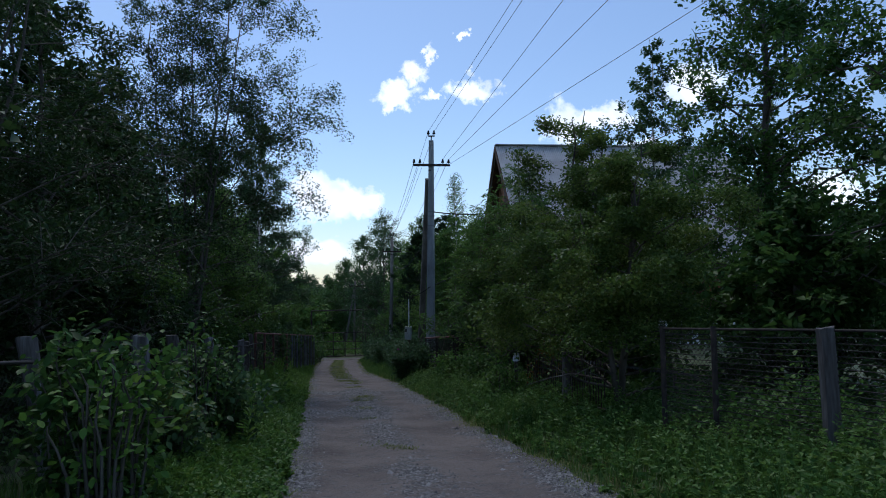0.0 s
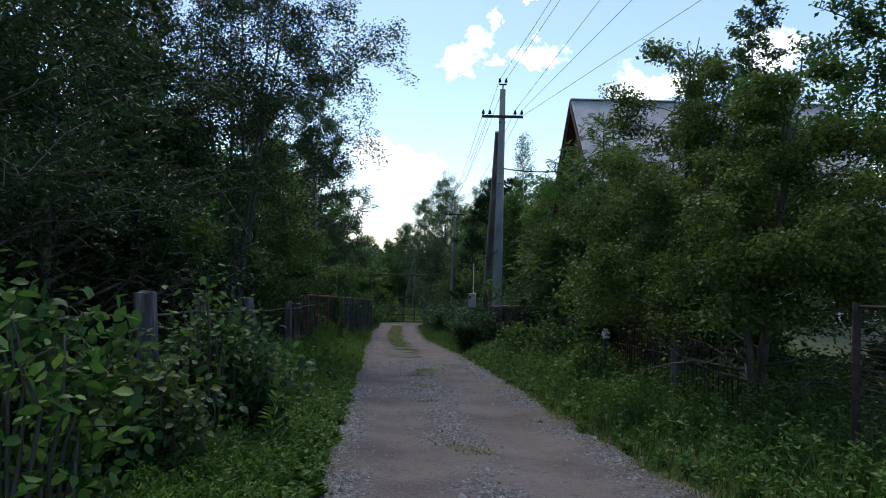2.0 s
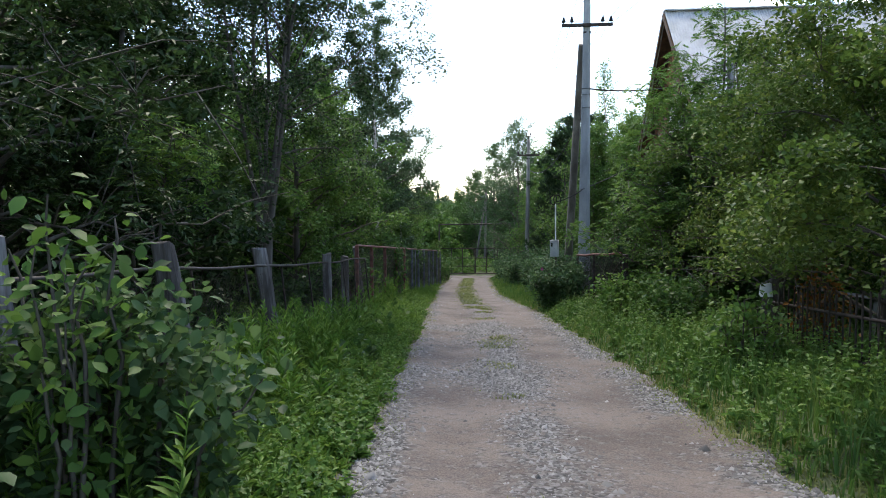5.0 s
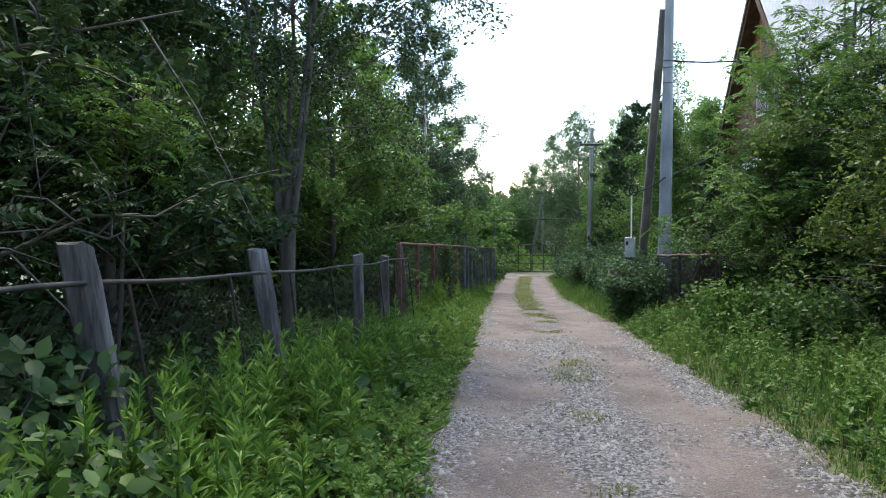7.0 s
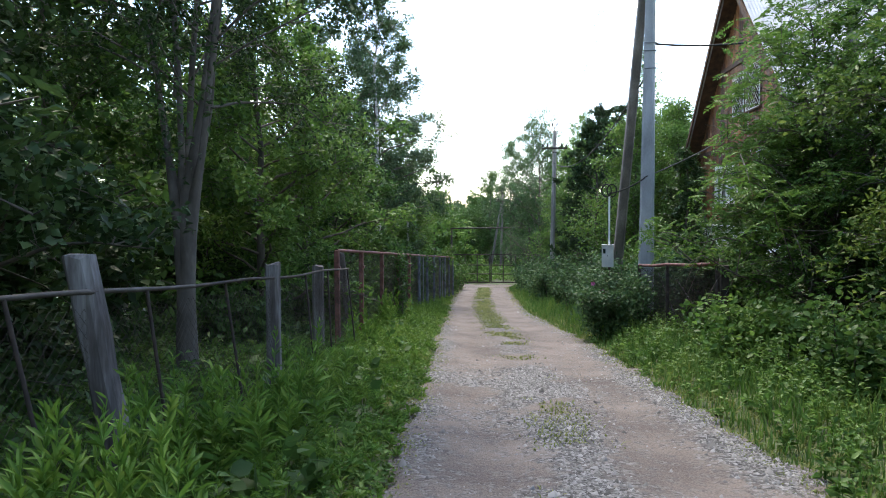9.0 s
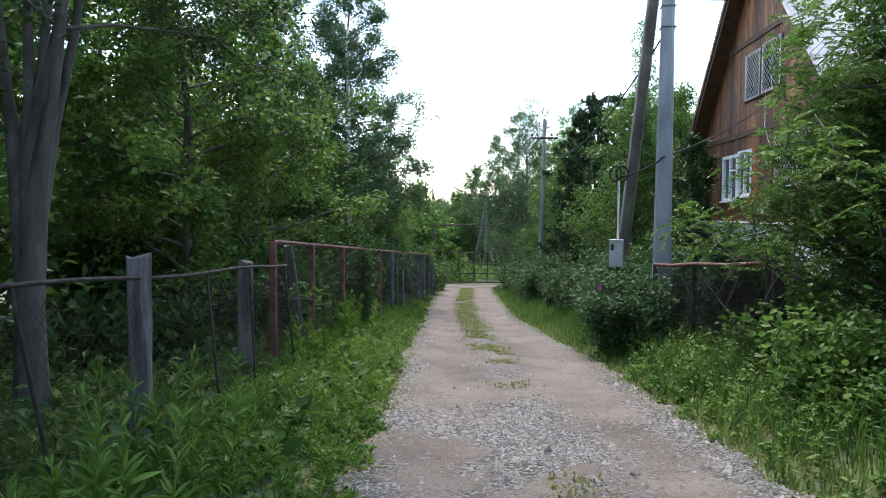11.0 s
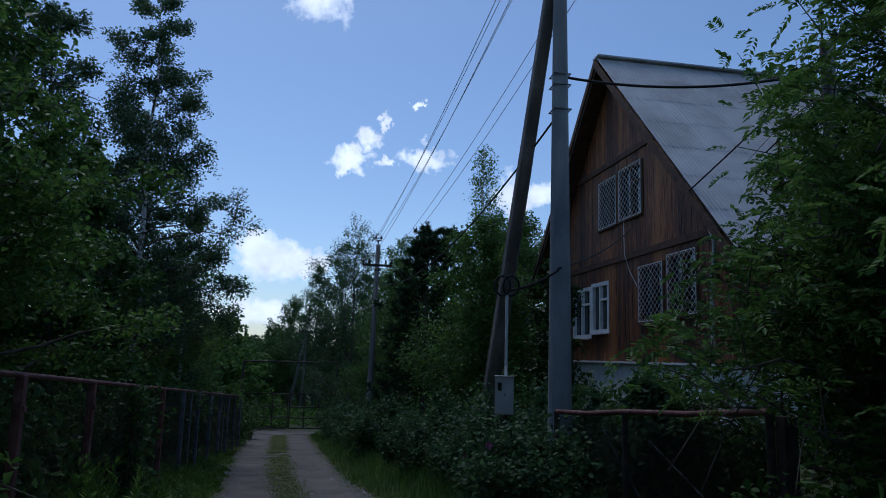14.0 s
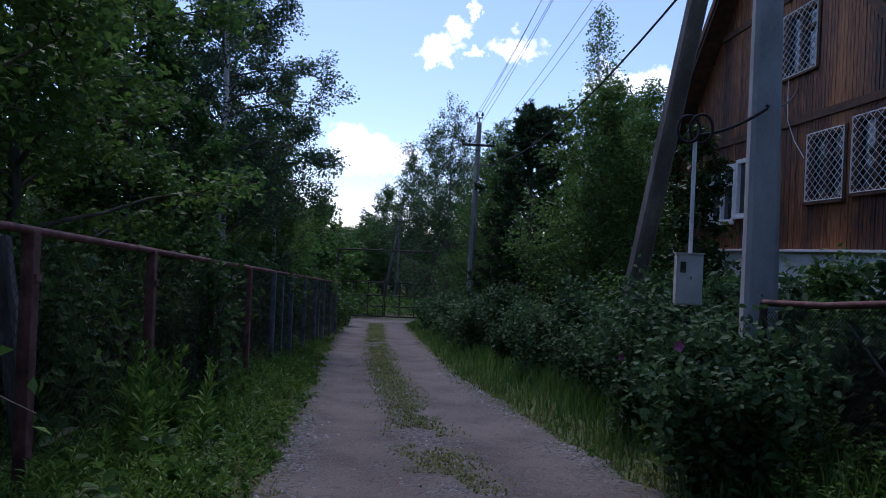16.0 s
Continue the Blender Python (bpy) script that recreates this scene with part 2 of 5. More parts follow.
def stone_material():
    m = M["stone"].copy()
    m.name = "mixed_crushed_stone"
    t = m.node_tree
    geo = t.nodes.new("ShaderNodeNewGeometry")
    ramp = next(n for n in t.nodes if n.bl_idname == "ShaderNodeValToRGB")
    src = ramp.inputs[0].links[0].from_socket
    v = math_node(t, "ADD", math_node(t, "MULTIPLY", src, 0.4), math_node(t, "MULTIPLY", geo.outputs["Random Per Island"], 0.6))
    t.links.new(v, ramp.inputs[0])
    return m


def road_material():
    """Packed earth in the wheel tracks, fine crushed stone where the drifts lie."""
    m = M["road"]
    t = m.node_tree
    bsdf = t.nodes["Principled BSDF"]
    earth = bsdf.inputs["Base Color"].links[0].from_socket
    co = t.nodes.new("ShaderNodeTexCoord")
    vor = t.nodes.new("ShaderNodeTexVoronoi")
    vor.inputs["Scale"].default_value = 38.0
    t.links.new(co.outputs["Object"], vor.inputs["Vector"])
    s = t.nodes.new("ShaderNodeSeparateColor")
    t.links.new(vor.outputs["Color"], s.inputs[0])
    ramp = t.nodes.new("ShaderNodeValToRGB")
    ramp.color_ramp.elements.new(0.5)
    for e, p, c in zip(ramp.color_ramp.elements, (0.0, 0.5, 1.0), ((0.03, 0.029, 0.028), (0.105, 0.101, 0.098), (0.25, 0.244, 0.238))):
        e.position, e.color = p, (*c, 1)
    t.links.new(s.outputs[0], ramp.inputs[0])
    att = t.nodes.new("ShaderNodeAttribute")
    att.attribute_name = "drift"
    n = t.nodes.new("ShaderNodeTexNoise")
    n.inputs["Scale"].default_value, n.inputs["Detail"].default_value = 9.0, 6
    t.links.new(co.outputs["Object"], n.inputs["Vector"])
    f = math_node(t, "MULTIPLY", math_node(t, "ADD", att.outputs["Fac"], math_node(t, "MULTIPLY", math_node(t, "SUBTRACT", n.outputs[0], 0.48), 1.9)), 1.4, True)
    mx = t.nodes.new("ShaderNodeMix")
    mx.data_type = "RGBA"
    t.links.new(f, mx.inputs[0])
    t.links.new(earth, mx.inputs[6])
    t.links.new(ramp.outputs[0], mx.inputs[7])
    t.links.new(mx.outputs[2], bsdf.inputs["Base Color"])
    b = t.nodes.new("ShaderNodeBump")
    b.inputs["Distance"].default_value = 0.012
    t.links.new(math_node(t, "MULTIPLY", f, 0.9), b.inputs["Strength"])
    t.links.new(math_node(t, "SUBTRACT", 1.0, vor.outputs["Distance"]), b.inputs["Height"])
    t.links.new(bsdf.inputs["Normal"].links[0].from_socket, b.inputs["Normal"])
    t.links.new(b.outputs[0], bsdf.inputs["Normal"])


road_material()
M["gravelmix"] = stone_material()
glass = bpy.data.materials.new("window_glass")
glass.use_nodes = True
gb = glass.node_tree.nodes["Principled BSDF"]
gb.inputs["Base Color"].default_value, gb.inputs["Roughness"].default_value = (0.02, 0.025, 0.03, 1), 0.04
gb.inputs["Specular IOR Level"].default_value = 0.9
M["glass"] = glass


# ---- mesh helpers ----
def np_mesh(name, verts, faces):
    """A mesh from an array of points and an array of equal-sided faces."""
    verts, faces = np.asarray(verts, np.float32).reshape(-1, 3), np.asarray(faces, np.int32)
    me = bpy.data.meshes.new(name)
    me.vertices.add(len(verts))
    me.vertices.foreach_set("co", verts.ravel())
    me.loops.add(faces.size)
    me.loops.foreach_set("vertex_index", faces.ravel())
    me.polygons.add(len(faces))
    me.polygons.foreach_set("loop_start", np.arange(0, faces.size, faces.shape[1], dtype=np.int32))
    me.update(calc_edges=True)
    return me


def part(name, shape, mat, parent=None, label="", smooth=False):
    """Links a bmesh or a mesh as one object, under a thing or on its own."""
    if isinstance(shape, bmesh.types.BMesh):
        me = bpy.data.meshes.new(name)
        shape.to_mesh(me)
        shape.free()
    else:
        me = shape
    if mat and not me.materials:
        me.materials.append(mat)
    if smooth:
        me.polygons.foreach_set("use_smooth", np.ones(len(me.polygons), bool))
    ob = new(name, me)
    if parent:
        ob.parent = parent
    return tagged(ob, label)


def thing(name, at, label, category, group="", kind=""):
    ob = new(name)
    ob.empty_display_size = 0.1
    ob.matrix_basis = at if isinstance(at, Matrix) else Matrix.Translation(at)
    return tagged(ob, label, category, group, kind)


def add_box(bm, lo, hi, bevel=0.0):
    c, s = [(a + b) / 2 for a, b in zip(lo, hi)], [abs(b - a) for a, b in zip(lo, hi)]
    made = bmesh.ops.create_cube(bm, size=1, matrix=Matrix.Translation(c) @ Matrix.Diagonal((*s, 1)))
    if bevel:
        edges = {e for v in made["verts"] for e in v.link_edges}
        bmesh.ops.bevel(bm, geom=list(edges), offset=bevel, segments=2, affect="EDGES", profile=0.6)
    return bm


def box(lo, hi, bevel=0.0):
    return add_box(bmesh.new(), lo, hi, bevel)


class Tubes:
    """Collects tapered round rods along lines of points."""

    def __init__(self):
        self.v, self.f, self.n = [], [], 0

    def add(self, pts, radii, sides=6):
        pts = np.asarray(pts, float)
        radii = np.broadcast_to(np.asarray(radii, float), (len(pts),))
        d = np.gradient(pts, axis=0)
        d /= np.linalg.norm(d, axis=1)[:, None] + 1e-9
        ref = np.where(np.abs(d[:, 2:3]) > 0.9, np.array([[1.0, 0, 0]]), np.array([[0, 0, 1.0]]))
        if 0 < np.sum(np.abs(d[:, 2]) > 0.9) < len(pts):
            ref = np.tile(np.array([[0.83, 0.55, 0.1]]), (len(pts), 1))
        u = np.cross(d, ref)
        u /= np.linalg.norm(u, axis=1)[:, None] + 1e-9
        w = np.cross(d, u)
        a = np.arange(sides) * 2 * math.pi / sides
        ring = pts[:, None] + radii[:, None, None] * (np.cos(a)[None, :, None] * u[:, None] + np.sin(a)[None, :, None] * w[:, None])
        self.v.append(ring.reshape(-1, 3))
        i, j = np.meshgrid(np.arange(len(pts) - 1), np.arange(sides), indexing="ij")
        k = (j + 1) % sides
        f = np.stack([i * sides + j, i * sides + k, (i + 1) * sides + k, (i + 1) * sides + j], -1).reshape(-1, 4) + self.n
        self.f.append(f)
        self.n += len(pts) * sides
        return self

    def mesh(self, name):
        return np_mesh(name, np.concatenate(self.v), np.concatenate(self.f))


def rod(name, pts, radius, mat, parent=None, label="", sides=8):
    return part(name, Tubes().add(pts, radius, sides).mesh(name), mat, parent, label, True)


def unit(a):
    return a / (np.linalg.norm(a, axis=-1, keepdims=True) + 1e-9)


def leaves_mesh(name, rng, points, size, width=0.5, outward=None, droop=0.15, spread=0.35, ways=None, full=False):
    """Folded leaf blades at the points, each its own island: two triangles, or six with a curved outline."""
    n = len(points)
    way = unit(rng.normal(size=(n, 3)) * (1, 1, 0.7) + (0, 0, -droop) + (0 if outward is None else outward))
    way = way if ways is None else unit(ways)
    side = unit(np.cross(way, unit(rng.normal(size=(n, 3)) * 0.6 + (0, 0, 1.0))))
    up = np.cross(side, way)
    s = size * (1 + spread * rng.uniform(-1, 1, (n, 1)))
    base, w = points, s * width * 0.5
    if full:
        curl = s * rng.uniform(0.0, 0.22, (n, 1))
        v = np.stack([base, base + way * s * 0.22 + side * w * 0.82 + up * s * 0.05, base + way * s * 0.58 + side * w + up * (s * 0.06 - curl * 0.3), base + way * s - up * curl,
                      base + way * s * 0.58 - side * w + up * (s * 0.06 - curl * 0.3), base + way * s * 0.22 - side * w * 0.82 + up * s * 0.05, base + way * s * 0.5 - up * s * 0.03], 1)
        i = np.arange(n)[:, None] * 7
        f = np.concatenate([i + (k, (k + 1) % 6, 6) for k in range(6)], 0)
        return np_mesh(name, v.reshape(-1, 3), f)
    mid = base + way * s * 0.5
    v = np.stack([base, mid + side * w + up * s * 0.1, base + way * s - up * s * 0.08, mid - side * w + up * s * 0.1], 1)
    i = np.arange(n)[:, None] * 4
    f = np.concatenate([i + (0, 1, 2), i + (0, 2, 3)], 0)
    return np_mesh(name, v.reshape(-1, 3), f)


def pinnate(rng, anchors, length, pairs=6):
    """Feathered leaves: leaflet feet and directions along a drooping midrib from each anchor."""
    n = len(anchors)
    axis = unit(rng.normal(size=(n, 3)) * (1, 1, 0.45) + (0, 0, 0.1))
    side = unit(np.cross(axis, unit(rng.normal(size=(n, 3)) * 0.35 + (0, 0, 1.0))))
    feet, ways = [], []
    for k in range(pairs):
        t = (k + 0.6) / pairs
        p = anchors + axis * length * t + np.array([0, 0, -0.35 * length * t * t])
        for s in (-1, 1):
            feet.append(p)
            ways.append(side * s + axis * 0.55 + (0, 0, -0.15))
    feet.append(anchors + axis * length + (0, 0, -0.35 * length))
    ways.append(axis + (0, 0, -0.5))
    return np.concatenate(feet), np.concatenate(ways)


# ---- lie of the land ----
def step(a, b, v):
    t = np.clip((np.asarray(v, float) - a) / (b - a), 0, 1)
    return t * t * (3 - 2 * t)


def land(x, y):
    """Height of the ground: a lane that falls away to the north, a flat valley and far rise."""
    y = np.asarray(y, float)
    x = np.asarray(x, float)
    z = 0.15 - 0.072 * np.clip(y, -40, 60) - 0.03 * np.clip(y - 60, 0, 40)
    z = z + 1.0 * step(3.5, 7, x) * step(20, 28, y) * (1 - step(45, 60, y))
    z = z + 9.0 * step(170, 420, y) + 5.0 * step(30, 120, np.abs(x)) * step(60, 140, y)
    return z


LANE_Y = (-30, -10, 0, 7, 13, 19, 25, 33, 42, 52, 58, 62)
LANE_X = (1.3, 1.0, 0.80, 0.60, 0.14, -0.2, -0.65, -1.40, -1.85, -2.2, -2.4, -2.5)


def lane(y):
    return np.interp(y, LANE_Y, LANE_X)


def lane_half(y):
    return np.interp(y, (-30, 25, 33, 42, 62), (1.42, 1.52, 1.3, 1.45, 1.6))


# ---- ground and road ----
def grid_mesh(name, xs, ys, height):
    X, Y = np.meshgrid(xs, ys)
    V = np.stack([X, Y, height(X, Y)], -1)
    ny, nx = X.shape
    j, i = np.meshgrid(np.arange(ny - 1), np.arange(nx - 1), indexing="ij")
    a = j * nx + i
    return np_mesh(name, V, np.stack([a, a + 1, a + nx + 1, a + nx], -1).reshape(-1, 4))


def bumps(x, y, f=1.0):
    return 0.5 * np.sin(1.7 * f * x + 0.9 * f * y) * np.sin(1.3 * f * y - 0.7 * f * x + 1.0) + 0.3 * np.sin(4.1 * f * x + 1.9) * np.sin(3.7 * f * y + 0.4)


def ground_height(x, y):
    off = np.abs(x - lane(y)) - lane_half(y)
    inside = (1 - step(-0.35, 0.05, off)) * (1 - step(60, 62, y)) * step(-32, -29, y)
    return land(x, y) + 0.05 * bumps(x, y) * step(0.2, 1.5, off) + 0.06 * step(0.1, 0.9, off) - 0.12 * inside


xs = np.unique(np.concatenate([np.linspace(-2200, -60, 16), np.linspace(-60, -8, 30), np.arange(-8, 9, 0.28), np.linspace(9, 60, 30), np.linspace(60, 2200, 16)]))
ys = np.unique(np.concatenate([np.linspace(-1500, -40, 12), np.linspace(-40, -4, 20), np.arange(-4, 66, 0.33), np.linspace(66, 180, 40), np.linspace(180, 3500, 24)]))
ground = part("ground", grid_mesh("ground", xs, ys, ground_height), M["soil"], None, "grassy uneven earth ground with weeds", True)
tagged(ground, category="ground", kind="structure")


def rut(x, y):
    """Height of the road above the land: two wheel tracks and a stony crown."""
    u = x - lane(y)
    return -0.035 * np.exp(-((u - 0.72) / 0.3) ** 2) - 0.035 * np.exp(-((u + 0.72) / 0.3) ** 2) + 0.012 * bumps(x, y, 2.5) + 0.006 * bumps(x, y, 9)


def road_height(x, y):
    e = np.abs(x - lane(y)) - lane_half(y) + 0.22 * bumps(x * 0.3, y, 1.7) + 0.06 * bumps(x, y, 6)
    return land(x, y) + 0.03 + rut(x, y) - 0.15 * step(-0.08, 0.22, e)


us = np.linspace(-1.9, 1.9, 77)
ys = np.concatenate([np.arange(-30, 4, 0.5), np.arange(4, 62.1, 0.12)])
U, Y = np.meshgrid(us, ys)
X = U + lane(Y)
ny, nx = X.shape
j, i = np.meshgrid(np.arange(ny - 1), np.arange(nx - 1), indexing="ij")
a = j * nx + i
road = part("road", np_mesh("road", np.stack([X, Y, road_height(X, Y)], -1), np.stack([a, a + 1, a + nx + 1, a + nx], -1).reshape(-1, 4)), M["road"], None, "pale gravel lane with two worn wheel tracks", True)
tagged(road, category="road", kind="structure")
def drift(x, y):
    """How thickly crushed stone lies on the road: the crown and both shoulders, in patches."""
    u = x - lane(y)
    d = 0.95 * np.exp(-((u + 0.06) / 0.30) ** 2) + 1.15 * np.exp(-((u + 1.32) / 0.2) ** 2) + 1.15 * np.exp(-((u - 1.30) / 0.26) ** 2)
    heap = 1.1 * np.exp(-(((u + 0.35) / 0.75) ** 2 + ((y - 19.3) / 1.6) ** 2)) + 0.8 * np.exp(-(((u + 0.3) / 0.8) ** 2 + ((y - 14.6) / 0.8) ** 2))
    patch = np.clip(0.55 + 0.95 * bumps(x * 0.6, y, 0.9) + 0.5 * bumps(x, y, 2.7), 0.0, 1.2)
    d = d + heap / np.maximum(patch, 0.5)
    return d * patch * np.interp(y, (0, 20, 26, 50), (1, 1, 0.5, 0.3))


road.data.attributes.new("drift", "FLOAT", "POINT").data.foreach_set("value", drift(X, Y).astype(np.float32).ravel())
# the cross lane at the bottom
cross = part("road_cross", grid_mesh("road_cross", np.arange(-16, 9, 0.3), np.arange(57.5, 61.6, 0.25), lambda x, y: land(x, y) + 0.06 + 0.012 * bumps(x, y, 2.5) - 0.2 * step(1.4, 2.0, np.abs(y - 59.5 + 0.1 * bumps(x, y)))), M["road"], None, "pale gravel cross lane at the foot of the slope", True)
tagged(cross, category="road", kind="structure")


# ---- plants ----
def tree(name, label, x, y, h, r, leaves, size, leaf, bark, seed, base=0.2, stems=1, limbs=16, trunk=0.09, rise=0.75, width=0.5, spread=0.22, shape=0.5, lean=(0, 0), category="tree", group="", fan=0.25, outward=0.0, fork=0.0, feather=0.0, clear=0.1, twigs=7, flat=1.0):
    """A tree: tapered stems with limbs and twigs, and a loose crown of single leaves round the twigs."""
    rng = np.random.default_rng(seed)
    wood, boughs, pts = Tubes(), Tubes(), []
    for s in range(stems):
        a = s * 2.4 + rng.uniform(0, 6)
        out = np.array([math.cos(a), math.sin(a), 0]) * (fan * h * (0 if stems == 1 else 1) * rng.uniform(0.5, 1)) + np.array([*lean, 0])
        top = h * (1 if s == 0 else rng.uniform(0.75, 0.97))
        k = np.linspace(0, 1, 13)
        line = np.outer(np.clip((k - fork) / (1 - fork), 0, 1) ** (1.3 if fork == 0 else 0.85), out) + np.outer(k, (0, 0, top)) + rng.normal(size=(13, 3)) * 0.02 * h * 0.4 * np.clip(k - fork, 0, 1)[:, None] * (1, 1, 0)
        rad = trunk * (1 - k) ** 0.8 + 0.008
        rad[0] *= 1.35
        if fork:
            rad = np.where(k <= fork + 0.03, rad * 1.3, rad * 0.6)
        wood.add(line - (0, 0, 0.15) * (k[:, None] == 0), rad, 8)
        count = max(5, int(limbs / stems))
        for i in range(count):
            t = base + (0.97 - base) * (i + rng.uniform(0, 0.9)) / count
            tt = (t - base) / (1 - base)
            reach = r * (math.sin(math.pi * min(1, 0.12 + 0.88 * tt) ** shape) * 0.85 + 0.18) * rng.uniform(0.65, 1.1)
            p0 = np.array([np.interp(t, k, line[:, c]) for c in range(3)])
            a = i * 2.39996 + rng.uniform(-0.5, 0.5) + s
            d = np.array([math.cos(a), math.sin(a), rise * rng.uniform(0.4, 1.2)])
            q = np.linspace(0, 1, 6)
            limb = p0 + np.outer(q, d * reach) + np.outer(q ** 2, (0, 0, -0.28 * reach)) + rng.normal(size=(6, 3)) * 0.05 * reach * q[:, None]
            r0 = min(max(0.010, np.interp(t, k, rad) * 0.5), 0.010 + 0.012 * reach)
            boughs.add(limb, r0 * (1 - 0.85 * q), 5)
            for n in range(twigs):
                u = rng.uniform(0.25, 1.0)
                b0 = np.array([np.interp(u, q, limb[:, c]) for c in range(3)])
                d2 = unit(rng.normal(size=3) + 0.8 * unit(d) + (0, 0, 0.3)) * reach * rng.uniform(0.22, 0.5)
                w = np.linspace(0, 1, 3)
                twig = b0 + np.outer(w, d2) + np.outer(w ** 2, (0, 0, -0.12 * reach))
                if size < 0.18:
                    boughs.add(twig, 0.3 * r0 * (1 - 0.8 * w) + 0.002, 3)
                pts.append((twig, np.linalg.norm(d2) + 0.1))
    weight = np.array([l for _, l in pts])
    counts = rng.multinomial(leaves, weight / weight.sum())
    cloud = []
    for (twig, l), c in zip(pts, counts):
        w = rng.uniform(0.1, 1.05, c) ** 0.8
        p = np.stack([np.interp(w, np.linspace(0, 1, 3), twig[:, q]) for q in range(3)], 1)
        cloud.append(p + np.clip(rng.normal(size=(c, 3)), -1.5, 1.5) * (1, 1, flat) * spread * (0.35 + 0.25 * min(l, 1.2)))
    cloud = np.concatenate(cloud)
    cloud = cloud[cloud[:, 2] > clear + (0 if clear < 0.2 else 1) * 0.25 * rng.normal(size=len(cloud))]
    z = float(ground_height(x, y))
    ob = thing(name, (x, y, z), label, category, group)
    part("trunk", wood.mesh("trunk"), bark, ob, "", True)
    part("branchwork", boughs.mesh("branchwork"), M["bark"] if bark == M["birchBark"] else bark, ob, "", True)["kind"] = "stuff"
    if feather:
        feet, ways = pinnate(rng, cloud[:: 13], feather)
        part("crown", leaves_mesh("crown", rng, feet, size, width, None, ways=ways, spread=0.2), leaf, ob)
    else:
        part("crown", leaves_mesh("crown", rng, cloud, size, width, unit(cloud - (0, 0, h * 0.4)) * outward), leaf, ob)
    return ob


def bush(name, label, x, y, h, r, leaves, size, leaf, seed, width=0.6, stems=22, category="bush", group="", bark=None, spread=0.1, droop=0.2, ry=None, full=False):
    """A bush: many arching stems from the ground with leaves along them."""
    rng = np.random.default_rng(seed)
    ry = ry or r
    wood, cloud = Tubes(), []
    for s in range(stems):
        a, d = rng.uniform(0, 6.283), math.sqrt(rng.uniform(0, 1))
        foot = np.array([math.cos(a) * r * 0.6 * d, math.sin(a) * ry * 0.6 * d, 0])
        far = np.array([math.cos(a) * r, math.sin(a) * ry, 0]) * rng.uniform(0.1, 0.65)
        hh = h * (1.02 - 0.45 * d * d) * rng.uniform(0.7, 1.05)
        k = np.linspace(0, 1, 6)
        far = far * d
        line = foot + np.outer(k ** 1.8, far) + np.outer(np.sin(k * 1.35) / math.sin(1.35), (0, 0, hh)) + rng.normal(size=(6, 3)) * 0.04 * k[:, None]
        wood.add(line, 0.014 * (1 - 0.8 * k) + 0.002, 4)
        c = leaves // stems
        w = rng.uniform(0.08, 1.02, c)
        p = np.stack([np.interp(w, k, line[:, q]) for q in range(3)], 1)
        twig = rng.integers(0, 9, c)
        dirs = unit(rng.normal(size=(9, 3)) + (0, 0, 0.2)) * rng.uniform(0.15, 0.42, (9, 1)) * min(1.2, r)
        cloud.append(p + dirs[twig] * rng.uniform(0.1, 1, (c, 1)) + rng.normal(size=(c, 3)) * spread)
    cloud = np.concatenate(cloud)
    cloud = cloud[cloud[:, 2] > 0.03]
    ob = thing(name, (x, y, float(ground_height(x, y))), label, category, group)
    part("branching", wood.mesh("branching"), bark or M["bark"], ob, "", True)
    part("foliage", leaves_mesh("foliage", rng, cloud, size, width, None, droop, full=full), leaf, ob)
    return ob


def conifer(name, label, x, y, h, r, seed, group="", whorls=13, tuft=42, size=0.24):
    """A pine: whorls of upswept limbs, with tufts of long needles on the outer half of each."""
    rng = np.random.default_rng(seed)
    wood, boughs, feet, ways = Tubes(), Tubes(), [], []
    k = np.linspace(0, 1, 7)
    wood.add(np.outer(k, (0, 0, h)) + rng.normal(size=(7, 3)) * 0.05 * k[:, None], 0.12 * (1 - k) + 0.012, 7)
    q = np.linspace(0, 1, 5)
    for i in range(whorls):
        t = 0.16 + 0.82 * i / (whorls - 1)
        for j in range(5):
            a = j * 1.2566 + i * 0.7 + rng.uniform(-0.35, 0.35)
            reach = (r * (1 - t) ** 0.55 + 0.15) * rng.uniform(0.6, 1.15)
            d = np.array([math.cos(a), math.sin(a), 0.12 + 0.5 * t])
            limb = np.array([0, 0, t * h]) + np.outer(q, d * reach) + np.outer(q ** 2, (0, 0, 0.12 * reach))
            boughs.add(limb, 0.024 * (1 - 0.8 * q), 4)
            for c in range(5):
                w = rng.uniform(0.35, 1.0)
                p = np.array([np.interp(w, q, limb[:, g]) for g in range(3)]) + rng.normal(size=3) * (0.16, 0.16, 0.07) * reach * 0.8
                twig = unit(d + rng.normal(size=3) * 0.5 + (0, 0, 0.3))
                feet.append(p + np.outer(rng.uniform(0, 0.38, tuft), twig))
                ways.append(twig + rng.normal(size=(tuft, 3)) * 0.75)
    ob = thing(name, (x, y, float(ground_height(x, y))), label, "tree", group)
    part("trunk", wood.mesh("trunk"), M["bark"], ob, "", True)
    part("branchwork", boughs.mesh("branchwork"), M["bark"], ob, "", True)["kind"] = "stuff"
    part("crown", leaves_mesh("crown", rng, np.concatenate(feet), size, 0.2, ways=np.concatenate(ways)), M["needle"], ob)
    return ob


WOOD = "roadside wood"
